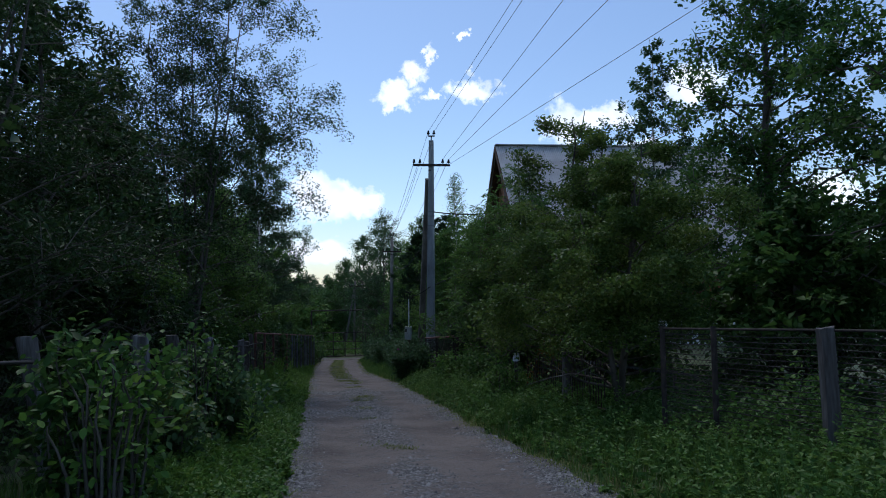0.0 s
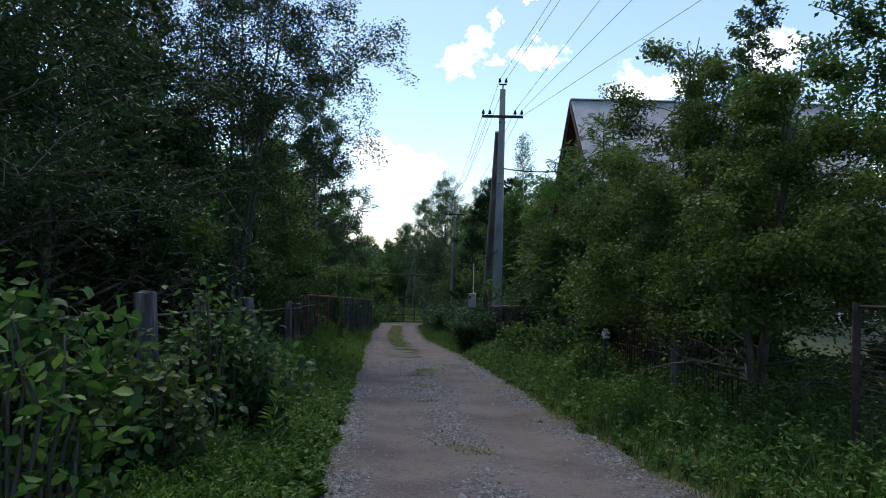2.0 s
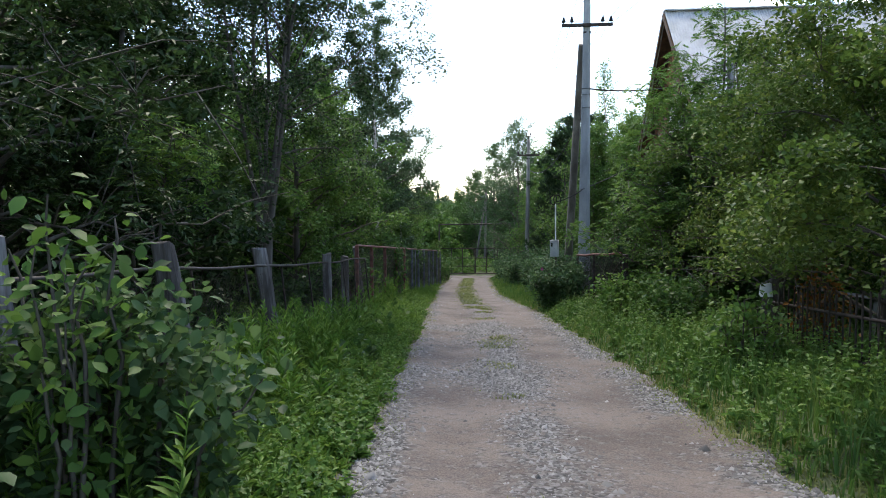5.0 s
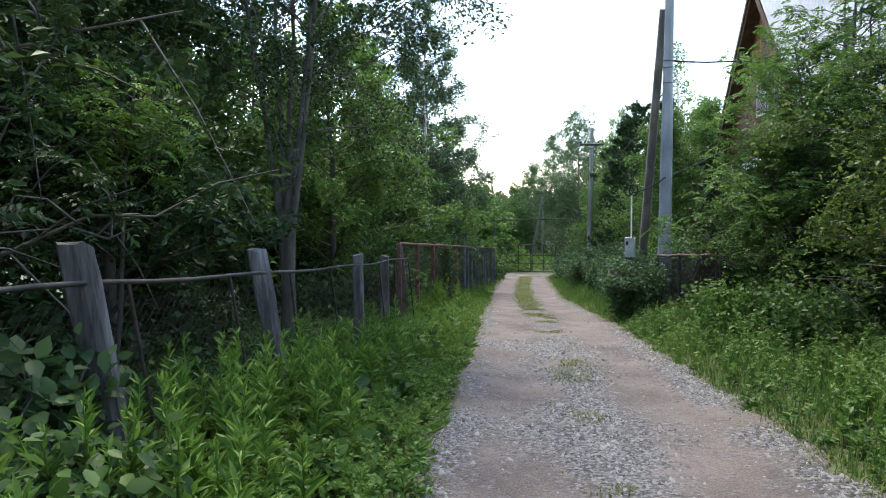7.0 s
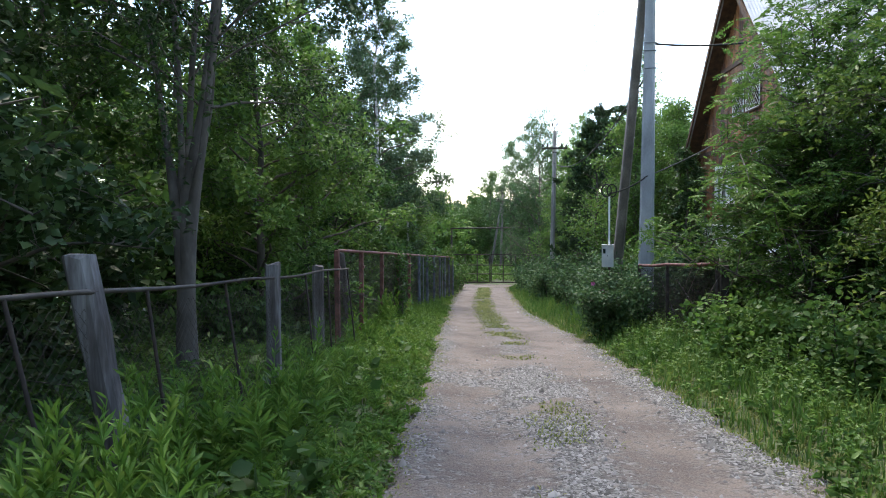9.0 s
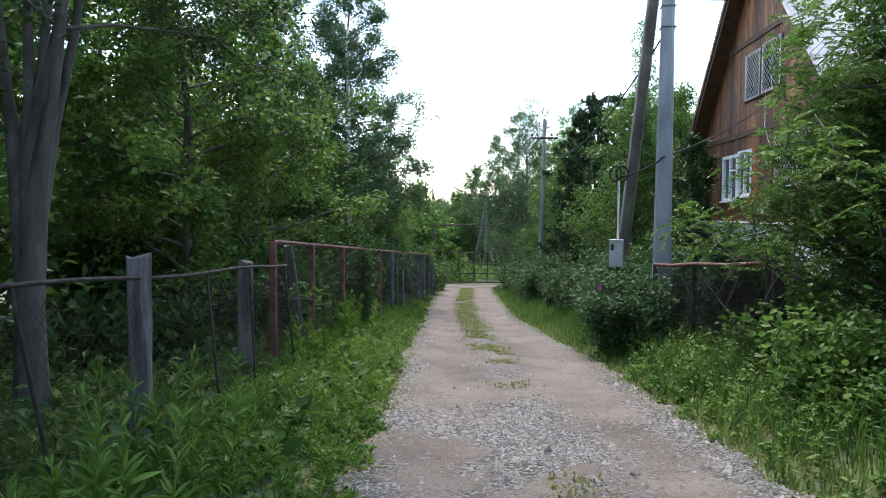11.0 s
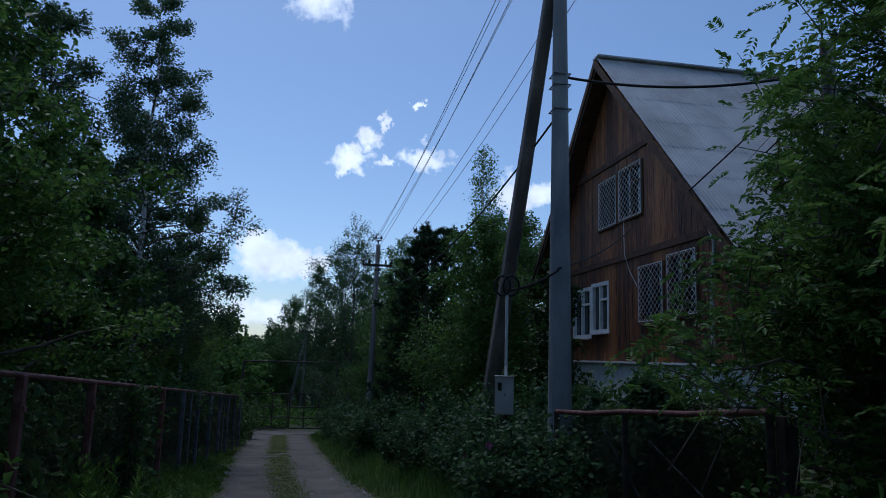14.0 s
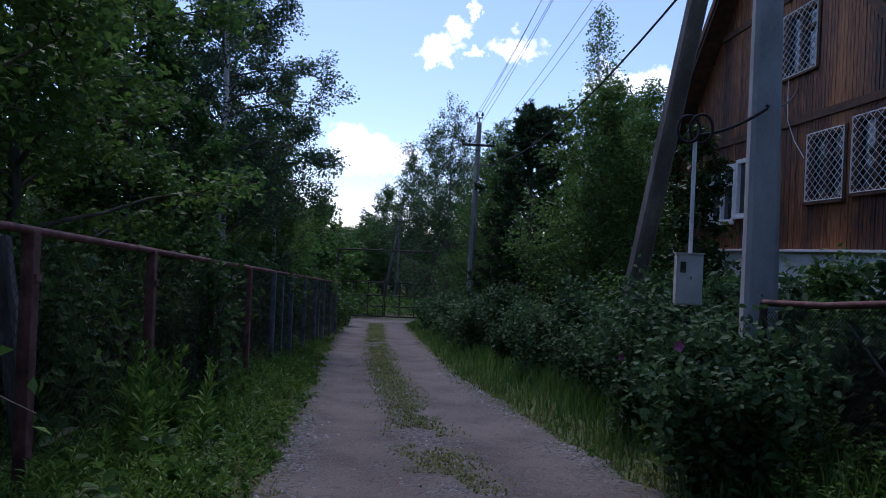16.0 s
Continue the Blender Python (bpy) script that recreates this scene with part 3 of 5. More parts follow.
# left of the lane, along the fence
# trees up to y 20 wear the dark copy: deep shade set by leaf colour
tree("willow_tree", "tall many-stemmed willow with loose silvery green crown", -4.72, 19.5, 13.8, 3.6, 76000, 0.078, M["leafdarkshade"], M["paleBark"], 11, base=0.3, stems=6, limbs=84, trunk=0.085, fan=0.16, width=0.5, spread=0.22, fork=0.15, lean=(-0.3, 0.4), group=WOOD)
tree("willow_tree", "grey-stemmed young willow with leaning bare branches", -5.2, 9.0, 7.2, 2.6, 19000, 0.085, M["leafdarkshade"], M["paleBark"], 12, clear=1.7, base=0.15, stems=6, limbs=48, trunk=0.04, fan=0.2, width=0.4, group=WOOD)
tree("rowan_tree", "leafy rowan with feathery green leaves behind fence", -5.6, 12.6, 7.6, 2.7, 30000, 0.08, M["leafdarkshade"], M["bark"], 13, clear=1.7, base=0.08, limbs=44, width=0.4, feather=0.21, group=WOOD)
tree("alder_tree", "dark shade-coloured alder with dense low crown behind fence", -7.4, 5.6, 10.0, 3.2, 24000, 0.13, M["leafdarkshade"], M["bark"], 14, base=0.05, limbs=40, width=0.65, group=WOOD)
tree("alder_tree", "dark shade-coloured alder with dense low crown behind fence", -7.8, 16.2, 11.0, 3.2, 18000, 0.16, M["leafdarkshade"], M["bark"], 15, base=0.04, limbs=44, width=0.65, group=WOOD)
tree("maple_tree", "young maple with spreading fresh green boughs", -5.8, 16.4, 6.2, 2.3, 19000, 0.10, M["leafdarkshade"], M["bark"], 16, clear=1.6, base=0.1, limbs=30, width=0.7, group=WOOD)
tree("alder_tree", "round green alder beside the netting fence", -5.6, 24.6, 7.4, 2.4, 24000, 0.10, M["leaflight"], M["bark"], 17, clear=1.2, base=0.07, limbs=44, width=0.65, group=WOOD)
tree("alder_tree", "round green alder beside the netting fence", -5.9, 28.6, 7.4, 2.5, 22000, 0.105, M["leaflight"], M["bark"], 18, clear=1.0, base=0.07, limbs=40, width=0.65, group=WOOD)
tree("alder_tree", "round green alder beside the netting fence", -6.2, 33.0, 6.8, 2.4, 20000, 0.11, M["leaf"], M["bark"], 22, base=0.05, limbs=40, width=0.65, group=WOOD)
tree("birch_tree", "tall birch with white trunk and airy crown", -5.65, 37.4, 13.0, 2.5, 52000, 0.082, M["leafbirch"], M["birchBark"], 19, base=0.2, limbs=54, trunk=0.10, rise=1.0, width=0.6, group=WOOD)
tree("birch_tree", "tall birch with white trunk and airy crown", -7.9, 35.8, 11.6, 2.6, 36000, 0.09, M["leafbirch"], M["birchBark"], 20, base=0.2, limbs=46, trunk=0.10, rise=1.0, width=0.6, group=WOOD)
tree("birch_tree", "tall birch with white trunk and airy crown", -6.3, 40.2, 10.6, 2.1, 30000, 0.09, M["leafbirch"], M["birchBark"], 23, base=0.15, limbs=44, trunk=0.08, rise=1.0, width=0.6, group=WOOD)
tree("birch_tree", "slim birch with white trunk near the fence end", -5.4, 43.0, 8.0, 1.9, 18000, 0.10, M["leaflight"], M["birchBark"], 21, base=0.1, limbs=34, trunk=0.07, rise=1.0, width=0.6, group=WOOD)
# leaf copy by y: shaded green near, lighter greens for the lit rows beyond
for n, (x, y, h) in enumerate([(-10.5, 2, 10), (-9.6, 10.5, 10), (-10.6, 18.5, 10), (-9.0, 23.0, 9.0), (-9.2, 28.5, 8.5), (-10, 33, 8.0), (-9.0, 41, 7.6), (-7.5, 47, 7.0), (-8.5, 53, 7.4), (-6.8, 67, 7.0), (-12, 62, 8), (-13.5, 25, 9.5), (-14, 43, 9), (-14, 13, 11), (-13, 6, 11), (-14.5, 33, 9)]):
    tree("alder_tree", "dense green alder in the wood, nearer ones coloured darker for shade", x, y, h, 3.3, 15000 if -11 < x and y < 56 else 7000, 0.17 if -11 < x and y < 56 else 0.30, M["leafdarkshade"] if y < 20 else M["leaf"] if y < 30 else M["leaflight"], M["bark"], 40 + n, base=0.03, limbs=40, spread=0.4, width=0.65, group=WOOD)
tree("rowan_sapling", "slender rowan sapling with yellowish feathered leaves", -4.75, 14.9, 3.05, 0.8, 2600, 0.075, M["leafspring"], M["bark"], 61, base=0.7, limbs=10, trunk=0.022, width=0.36, feather=0.22, lean=(0.65, -0.5), spread=0.3)
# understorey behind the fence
# first four and deepest bushes take the dark leaf copy; shade is coloured in
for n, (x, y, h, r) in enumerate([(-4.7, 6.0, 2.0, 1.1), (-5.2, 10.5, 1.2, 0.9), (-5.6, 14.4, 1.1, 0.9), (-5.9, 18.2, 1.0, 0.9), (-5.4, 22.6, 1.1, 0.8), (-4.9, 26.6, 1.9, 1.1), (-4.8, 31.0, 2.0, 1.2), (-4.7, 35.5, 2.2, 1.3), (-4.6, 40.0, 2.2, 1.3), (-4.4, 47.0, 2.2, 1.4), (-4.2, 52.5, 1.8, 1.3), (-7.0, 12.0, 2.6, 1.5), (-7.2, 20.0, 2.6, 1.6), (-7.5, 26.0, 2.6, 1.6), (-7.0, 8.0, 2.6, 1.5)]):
    bush("undergrowth_bush", "shady green undergrowth bush behind the fence", x, y, h, r, 2500, 0.14 if n < 11 else 0.2, M["leafdarkshade"] if n < 4 or n > 10 else M["leaf"], 70 + n, group="undergrowth")
# right of the lane
tree("bird_cherry_tree", "dense low bird cherry leaning over the verge", 3.75, 10.4, 4.3, 2.05, 62000, 0.058, M["leafolive"], M["bark"], 101, clear=1.3, base=0.1, stems=4, limbs=38, twigs=3, flat=0.6, spread=0.3, trunk=0.05, fan=0.14, shape=0.6, width=0.6)
tree("bird_cherry_tree", "dense bird cherry with yellowish green leaves", 4.3, 14.4, 6.3, 2.2, 54000, 0.066, M["leafolive"], M["bark"], 102, clear=1.3, base=0.1, stems=4, limbs=48, twigs=4, flat=0.6, spread=0.3, trunk=0.05, fan=0.15, width=0.6)
tree("willow_bush_tree", "loose willow with light yellow-green leaves", 4.5, 18.2, 5.2, 1.9, 24000, 0.08, M["leafolive"], M["bark"], 103, clear=1.4, base=0.15, stems=4, limbs=52, trunk=0.045, fan=0.14, width=0.5)
tree("rowan_tree", "broad rowan with feathery dark green leaves", 4.6, 22.6, 6.9, 2.5, 56000, 0.08, M["leaflight"], M["bark"], 104, clear=1.45, base=0.08, stems=3, limbs=84, trunk=0.06, fan=0.13, width=0.42, feather=0.21)
tree("rowan_tree", "low bushy rowan with feathery dark green leaves", 4.2, 22.7, 4.5, 1.5, 22000, 0.08, M["leaf"], M["bark"], 111, clear=1.3, base=0.1, stems=3, limbs=48, trunk=0.035, fan=0.1, width=0.42, feather=0.21)
tree("rowan_tree", "bushy rowan with feathery dark green leaves", 5.9, 20.6, 6.4, 2.2, 26000, 0.10, M["leaf"], M["bark"], 108, base=0.03, stems=3, limbs=60, trunk=0.06, fan=0.13, width=0.42, feather=0.22)
tree("rowan_tree", "bushy rowan with feathery dark green leaves", 5.4, 24.8, 5.2, 1.9, 20000, 0.10, M["leaf"], M["bark"], 109, base=0.03, stems=3, limbs=54, trunk=0.06, fan=0.13, width=0.42, feather=0.22)
tree("alder_sapling", "slim dark alder sapling beside the house", 5.0, 34.4, 4.9, 1.0, 5000, 0.13, M["leafdarkshade"], M["bark"], 110, base=0.05, limbs=26, trunk=0.04, width=0.6)
tree("aspen_tree", "tall aspen with a wide loose crown", 9.0, 15.0, 11.5, 3.2, 34000, 0.11, M["leaf"], M["bark"], 105, base=0.1, limbs=66, trunk=0.13, width=0.65)
tree("aspen_tree", "tall aspen with a wide loose crown", 9.2, 8.8, 9.0, 3.0, 26000, 0.115, M["leaf"], M["bark"], 106, base=0.1, limbs=44, trunk=0.12, width=0.65)
tree("birch_tree", "pale birch standing behind the wooden house", 12.5, 29.5, 13.5, 2.0, 11000, 0.15, M["leafblue"], M["birchBark"], 107, base=0.3, limbs=40, trunk=0.11, rise=1.0, width=0.6)
for n, (x, y, h, r) in enumerate([(7.4, 11.6, 3.6, 1.5), (6.8, 18.0, 5.4, 2.0), (7.6, 22.0, 5.6, 2.2), (12, 12, 8, 3), (12, 20, 7, 3), (9.5, 3.5, 6, 2.4), (7.8, 25.6, 4.6, 1.9)]):
    tree("alder_tree", "dense green alder behind the verge", x, y, h, r, 8500, 0.16, M["leaf"], M["bark"], 120 + n, base=0.04, limbs=34, width=0.65, group="garden trees")
# beyond the house and at the bottom of the lane
for n, (nm, x, y, h, r, lf) in enumerate([("alder_tree", 4.2, 39.0, 7.4, 2.0, "leaflight"), ("birch_tree", 5.5, 44.4, 11.4, 1.45, "leaflight"), ("alder_tree", 3.0, 50.5, 8.4, 2.2, "leaflight"), ("aspen_tree", 1.2, 57.0, 11.4, 3.3, "leafblue"), ("aspen_tree", -0.7, 75, 12.2, 2.3, "leafblue"), ("aspen_tree", 4.6, 64, 12.5, 2.9, "leaflight"), ("alder_tree", 7.6, 48.0, 8.8, 2.4, "leaflight"), ("alder_tree", 9, 55, 11, 3.0, "leafdarkshade"), ("aspen_tree", 1.3, 76, 14.3, 2.6, "leafblue"), ("alder_tree", -5.0, 82, 6.0, 3, "leaf"), ("alder_tree", -10, 78, 8, 3, "leaf"), ("alder_tree", 8, 80, 13, 3.4, "leaf"), ("alder_tree", 14, 62, 13, 3.6, "leafdarkshade"), ("alder_tree", 14, 46, 11, 3.2, "leafdarkshade"), ("alder_tree", 6.4, 41.8, 7.5, 2.0, "leaflight"), ("alder_tree", -2.7, 79, 10.0, 2.3, "leaf"), ("alder_tree", -4.4, 84, 8.0, 2.3, "leaf"), ("alder_tree", -6.5, 90, 6.4, 3.0, "leaf"), ("alder_tree", 3.0, 72, 11, 2.8, "leaf")]):
    tree(nm, "leafy green tree beyond the bend of the lane", x, y, h, r, 9500 if nm == "birch_tree" else 26000 if y < 60 else 20000, 0.10 if y < 60 else 0.13, M[lf], M["birchBark"] if nm == "birch_tree" else M["bark"], 150 + n, base=0.04, limbs=64, rise=1.1, twigs=7, spread=0.36, width=0.65, group="trees beyond the house")
for n, (x, y, h, r) in enumerate([(3.5, 46.0, 8.0, 2.1), (4.6, 52.5, 10.0, 2.2), (6.4, 55, 10.5, 2.0)]):
    conifer("pine_tree", "dark green pine beyond the house", x, y, h, r, 180 + n, "pines beyond the house")


def far_wood(sharp, seed):
    """The wooded rise across the valley: rows of broadleaved trees or of pointed spruces."""
    rng = np.random.default_rng(seed)
    near, far = [], []
    for row, (y0, h0) in enumerate([(92, 5.5), (108, 6.5), (128, 7.5), (150, 8), (178, 9), (205, 10), (228, 11)]):
        for x in np.arange(-190, 190, (6.5 if sharp else 3.6) + row * (0.2 if sharp else 0.5)):
            x, y = x + rng.uniform(-2, 2), y0 + rng.uniform(-9, 9)
            if sharp and row < 2:
                continue
            h = h0 * rng.uniform(0.72, 1.1) * (1.08 if sharp else 1)
            inner = -62 < x < 34
            c = (650 if sharp else 800) if inner else 130
            t = rng.uniform(0, 1, c) ** (1.3 if sharp else 0.8)
            a = rng.uniform(0, 6.283, c)
            if sharp:
                tier = 0.6 + 0.4 * np.abs(np.sin(t * 17 + x))
                rr = 1.7 * (1 - t) * tier * rng.uniform(0.3, 1.05, c) + 0.05
            else:
                lobe = 0.8 + 0.25 * np.sin(3 * a + x) * np.sin(6 * t + y)
                rr = 2.3 * lobe * np.sin(np.pi * np.clip(0.10 + 0.9 * t, 0, 1)) ** 0.55 * rng.uniform(0.5, 1.05, c) + 0.1
            p = np.stack([x + rr * np.cos(a), y + rr * np.sin(a), land(x, y) + 0.2 + t * h], 1)
            (near if inner else far).append(p)
    near, far = np.concatenate(near), np.concatenate(far)
    size = np.concatenate([np.full((len(near), 1), 0.42 if sharp else 0.5), np.full((len(far), 1), 1.35)])
    return leaves_mesh("backdrop_wood", rng, np.concatenate([near, far]), size, 0.65)


tagged(part("backdrop_wood", far_wood(False, 9), M["leafblue"], None, "distant green broadleaved wood on a rise"), category="wood", kind="stuff")
tagged(part("backdrop_spruces", far_wood(True, 10), M["needle"], None, "distant dark pointed spruces on a rise"), category="wood", kind="stuff")


# ---- poles and wires ----
def square_pole(lo, hi, w0, w1, d0, d1):
    """A tapered concrete pole with chamfered corners between two points."""
    lo, hi = Vector(lo), Vector(hi)
    q = (hi - lo).to_track_quat("Z", "Y").to_matrix()
    vs, rings = [], 12
    for i in range(rings + 1):
        t = i / rings
        w, d = w0 + (w1 - w0) * t, d0 + (d1 - d0) * t
        c = 0.15 * min(w, d)
        for u, v in ((w / 2, d / 2 - c), (w / 2 - c, d / 2), (-w / 2 + c, d / 2), (-w / 2, d / 2 - c), (-w / 2, -d / 2 + c), (-w / 2 + c, -d / 2), (w / 2 - c, -d / 2), (w / 2, -d / 2 + c)):
            vs.append(lo.lerp(hi, t) + q @ Vector((u, v, 0)))
    fs = [(i * 8 + j, i * 8 + (j + 1) % 8, i * 8 + 8 + (j + 1) % 8, i * 8 + 8 + j) for i in range(rings) for j in range(8)]
    me = bpy.data.meshes.new("pole")
    me.from_pydata(vs, [], fs + [tuple(range(rings * 8, rings * 8 + 8))])
    return me


def insulator(parent, x, y, z):
    """A pin insulator: a bell of porcelain with a skirt on a steel pin."""
    rod("pin", [(x, y, z), (x, y, z + 0.10)], 0.012, M["darksteel"], parent)
    prof = [(0, 0.020), (0.0, 0.055), (0.03, 0.06), (0.045, 0.04), (0.06, 0.045), (0.085, 0.045), (0.095, 0.028), (0.11, 0.032), (0.13, 0.03), (0.145, 0.012)]
    part("insulator", Tubes().add([(x, y, z + 0.06 + h + 1e-4 * i) for i, (h, _) in enumerate(prof)], [r for _, r in prof], 10).mesh("insulator"), M["black"], parent, "dark porcelain insulator", True)


def utility_pole(label, base, top, w0, w1, arm_z, arm_half, group="", shaft="concrete"):
    x, y, z = base
    ob = thing("utility_pole", (0, 0, 0), label, "utility pole", group)
    part("shaft", square_pole((x, y, z - 0.3), top, w0, w1, w0, w1), M[shaft], ob)
    k = (arm_z - z) / (top[2] - z)
    ax, ay = x + (top[0] - x) * k, y + (top[1] - y) * k
    part("crossarm", box((ax - arm_half, ay - w1 / 2 - 0.075, arm_z - 0.045), (ax + arm_half, ay - w1 / 2 - 0.005, arm_z + 0.045), 0.006), M["darksteel"], ob, "dark steel crossarm")
    part("clamp", box((ax - w1 / 2 - 0.02, ay - w1 / 2 - 0.02, arm_z - 0.22), (ax + w1 / 2 + 0.02, ay + w1 / 2 + 0.02, arm_z - 0.17)), M["darksteel"], ob)
    for u in (-arm_half + 0.05, -arm_half + 0.28, arm_half - 0.28, arm_half - 0.05):
        insulator(ob, ax + u, ay - w1 / 2 - 0.04, arm_z + 0.03)
    part("top_bracket", box((top[0] - 0.13, top[1] - 0.03, top[2] + 0.16), (top[0] + 0.13, top[1] + 0.03, top[2] + 0.20)), M["darksteel"], ob)
    rod("top_pin", [(top[0], top[1], top[2] - 0.2), (top[0], top[1], top[2] + 0.18)], 0.022, M["darksteel"], ob)
    for u in (-0.11, 0.11):
        insulator(ob, top[0] + u, top[1], top[2] + 0.2)
    return ob


P1, T1 = (2.255, 26.44, -1.78), (2.425, 27.0, 7.35)
pole = utility_pole("tall grey concrete utility pole with a raking strut", P1, T1, 0.34, 0.17, 6.36, 0.72, "power line")
part("strut", square_pole((2.155, 30.9, -2.3), (2.27, 26.98, 5.85), 0.27, 0.18, 0.27, 0.18), M["darkpole"], pole, "leaning brown-stained concrete brace")
for z in (4.55, 4.38, 4.0):
    k = (z - P1[2]) / (T1[2] - P1[2])
    w = 0.17 - 0.085 * k + 0.008
    cx, cy = P1[0] + (T1[0] - P1[0]) * k, P1[1] + (T1[1] - P1[1]) * k
    rod("band", [(cx - w, cy - w, z), (cx + w, cy - w, z), (cx + w, cy + w, z), (cx - w, cy + w, z), (cx - w, cy - w, z)], 0.012, M["alu"], pole, "bright steel strap")
P2, T2 = (1.36, 46.4, -3.3), (1.52, 46.6, 5.0)
utility_pole("slim weathered tan concrete utility pole beside lane", P2, T2, 0.22, 0.15, 4.12, 0.62, "power line", "tanpole")
P3 = (-1.6, 72.0, -4.8)
third = utility_pole("far concrete utility pole with a raking strut", P3, (-1.4, 72.0, 2.6), 0.24, 0.18, 2.0, 0.6, "power line", "darkpole")
part("strut", square_pole((-2.6, 72.0, -4.8), (-1.5, 72.0, 1.9), 0.22, 0.16, 0.22, 0.16), M["darkpole"], third, "leaning concrete brace")


def cable(label, a, b, sag, r, mat, name="wire", group="power line wires", n=24):
    a, b = np.array(a, float), np.array(b, float)
    k = np.linspace(0, 1, n)
    pts = a + np.outer(k, b - a) + np.outer(4 * k * (1 - k), (0, 0, -sag))
    ob = rod(name, pts, r, mat, None, label, 5)
    return tagged(ob, category="wire", group=group)


A1, A2, A3 = 6.55, 4.30, 2.2
spans = [((T1[0] - 0.11, T1[1], T1[2] + 0.36), (T2[0] - 0.11, T2[1], T2[2] + 0.36), (-1.5, 72, 3.0)), ((T1[0] + 0.11, T1[1], T1[2] + 0.36), (T2[0] + 0.11, T2[1], T2[2] + 0.36), (-1.3, 72, 3.0))]
for u, v in ((-0.65, -0.57), (-0.42, -0.34), (0.42, 0.34), (0.65, 0.57)):
    spans.append(((2.40 + u, 26.75, A1), (1.50 + v, 46.45, A2), (-1.4 + v, 72, A3)))
for n, (a, b, c) in enumerate(spans):
    cable("thin bare power wire between concrete poles", a, b, 0.35, 0.007, M["alu"])
    cable("thin bare power wire between concrete poles", b, c, 0.6, 0.008, M["alu"])
for a, dx in ((spans[0][0], 3.4), (spans[1][0], 3.4), (spans[4][0], 2.6), (spans[5][0], 4.4), ((3.05, 26.75, 6.35), 9.0)):
    cable("thin bare power wire running overhead along lane", (a[0] + dx, -13, a[2] + 1.5), a, 0.0, 0.007, M["alu"])
cable("thick black insulated cable from pole to pole", (2.38, 26.9, 4.0), (1.45, 46.4, 3.4), 0.9, 0.018, M["black"], "cable", "cables")
cable("thick black service cable strung to garden pole", (2.48, 26.85, 4.55), (6.16, 26.05, 4.72), 0.2, 0.022, M["black"], "cable", "cables")
cable("black supply cable slung from riser to house", (1.46, 26.24, 1.30), (2.20, 26.38, 1.62), 0.05, 0.016, M["black"], "cable", "cables")
cable("black supply cable slung from riser to house", (2.20, 26.38, 1.64), (6.98, 34.30, 3.84), 0.12, 0.016, M["black"], "cable", "cables")

P4, T4 = (6.16, 26.05, -0.6), (6.2, 26.05, 5.15)
gpole = thing("garden_pole", (0, 0, 0), "old dark wooden wire pole among garden trees", "utility pole")
rod("shaft", [(P4[0], P4[1], P4[2] - 0.5), (6.18, 26.05, 2.3), T4], [0.125, 0.115, 0.10], M["oldwood"], gpole, "", 10)
for u, h in ((-0.11, 0.42), (0.1, 0.12), (0.24, 0.2)):
    rod("hook", [(6.2, 26.05, 4.95), (6.2 + u, 26.0, 5.0), (6.2 + u, 26.0, 5.05 + h)], 0.014, M["darksteel"], gpole)
    insulator(gpole, 6.2 + u, 26.0, 5.03 + h)
for u, dz in ((0.1, 0.3), (0.24, 0.38)):
    cable("thin bare wire running off from garden pole", (6.2 + u, 26.0, 5.03 + dz - 0.1), (13.0, 17.0, 8.0 + dz), 0.2, 0.008, M["alu"])
cable("dark twin cable slung from the eave over garden", (6.42, 30.38, 3.93), (9.4, 26.4, 7.9), 0.05, 0.018, M["black"], "cable", "cables")

# meter cabinet on its post
cab = thing("meter_cabinet", pose(1.42, 26.18, 0, 0, 0, -14), "grey steel electricity meter cabinet on a pipe post", "meter box")
part("body", box((-0.115, -0.09, -0.26), (0.115, 0.09, 0.20), 0.006), M["box"], cab)
part("door", box((-0.105, -0.102, -0.25), (0.105, -0.091, 0.19), 0.003), M["box"], cab)
part("meter_window", box((-0.085, -0.107, 0.03), (-0.035, -0.102, 0.13)), M["glass"], cab, "dark glazed meter window")
part("lock", box((0.0, -0.112, -0.03), (0.018, -0.102, 0.0)), M["alu"], cab)
part("hood", box((-0.122, -0.115, 0.20), (0.122, 0.095, 0.212)), M["box"], cab)
rod("post", [(0.02, 0.11, -2.2), (0.02, 0.11, 0.3)], 0.03, M["darksteel"], cab)
rod("riser_pipe", [(0.02, 0.06, 0.2), (0.02, 0.06, 1.24)], 0.019, M["whitepaint"], cab, "white riser pipe")
for dx, tilt in ((-0.06, 0.5), (0.05, -0.4)):
    a = np.linspace(0, 6.3, 20)
    rod("cable_loop", np.stack([0.02 + dx + 0.10 * np.sin(a), 0.06 + 0.05 * np.cos(a) * tilt, 1.36 + 0.13 * np.cos(a)], 1), 0.014, M["black"], cab, "coiled black cable")


# ---- wooden house ----
house = thing("house", (0, 0, 0), "brown wooden gabled house with grey corrugated roof", "house")
HX, HY, RIDGE, EAVE, HALF, FOUND, PITCH = 7.05, 35.28, 8.80, 3.3, 5.35, 0.42, 1.0


def roof_z(y):
    return RIDGE - abs(y - HY) * PITCH


WINDOWS = [  # y low, y high, z low, z high, barred
    (35.16, 36.31, 4.17, 5.52, True), (33.65, 34.95, 4.18, 5.56, True), (32.62, 33.84, 1.43, 2.80, True), (31.14, 32.38, 1.50, 2.90, True),
    (37.06, 38.46, 1.14, 2.58, False), (35.80, 36.97, 1.26, 2.64, False)]
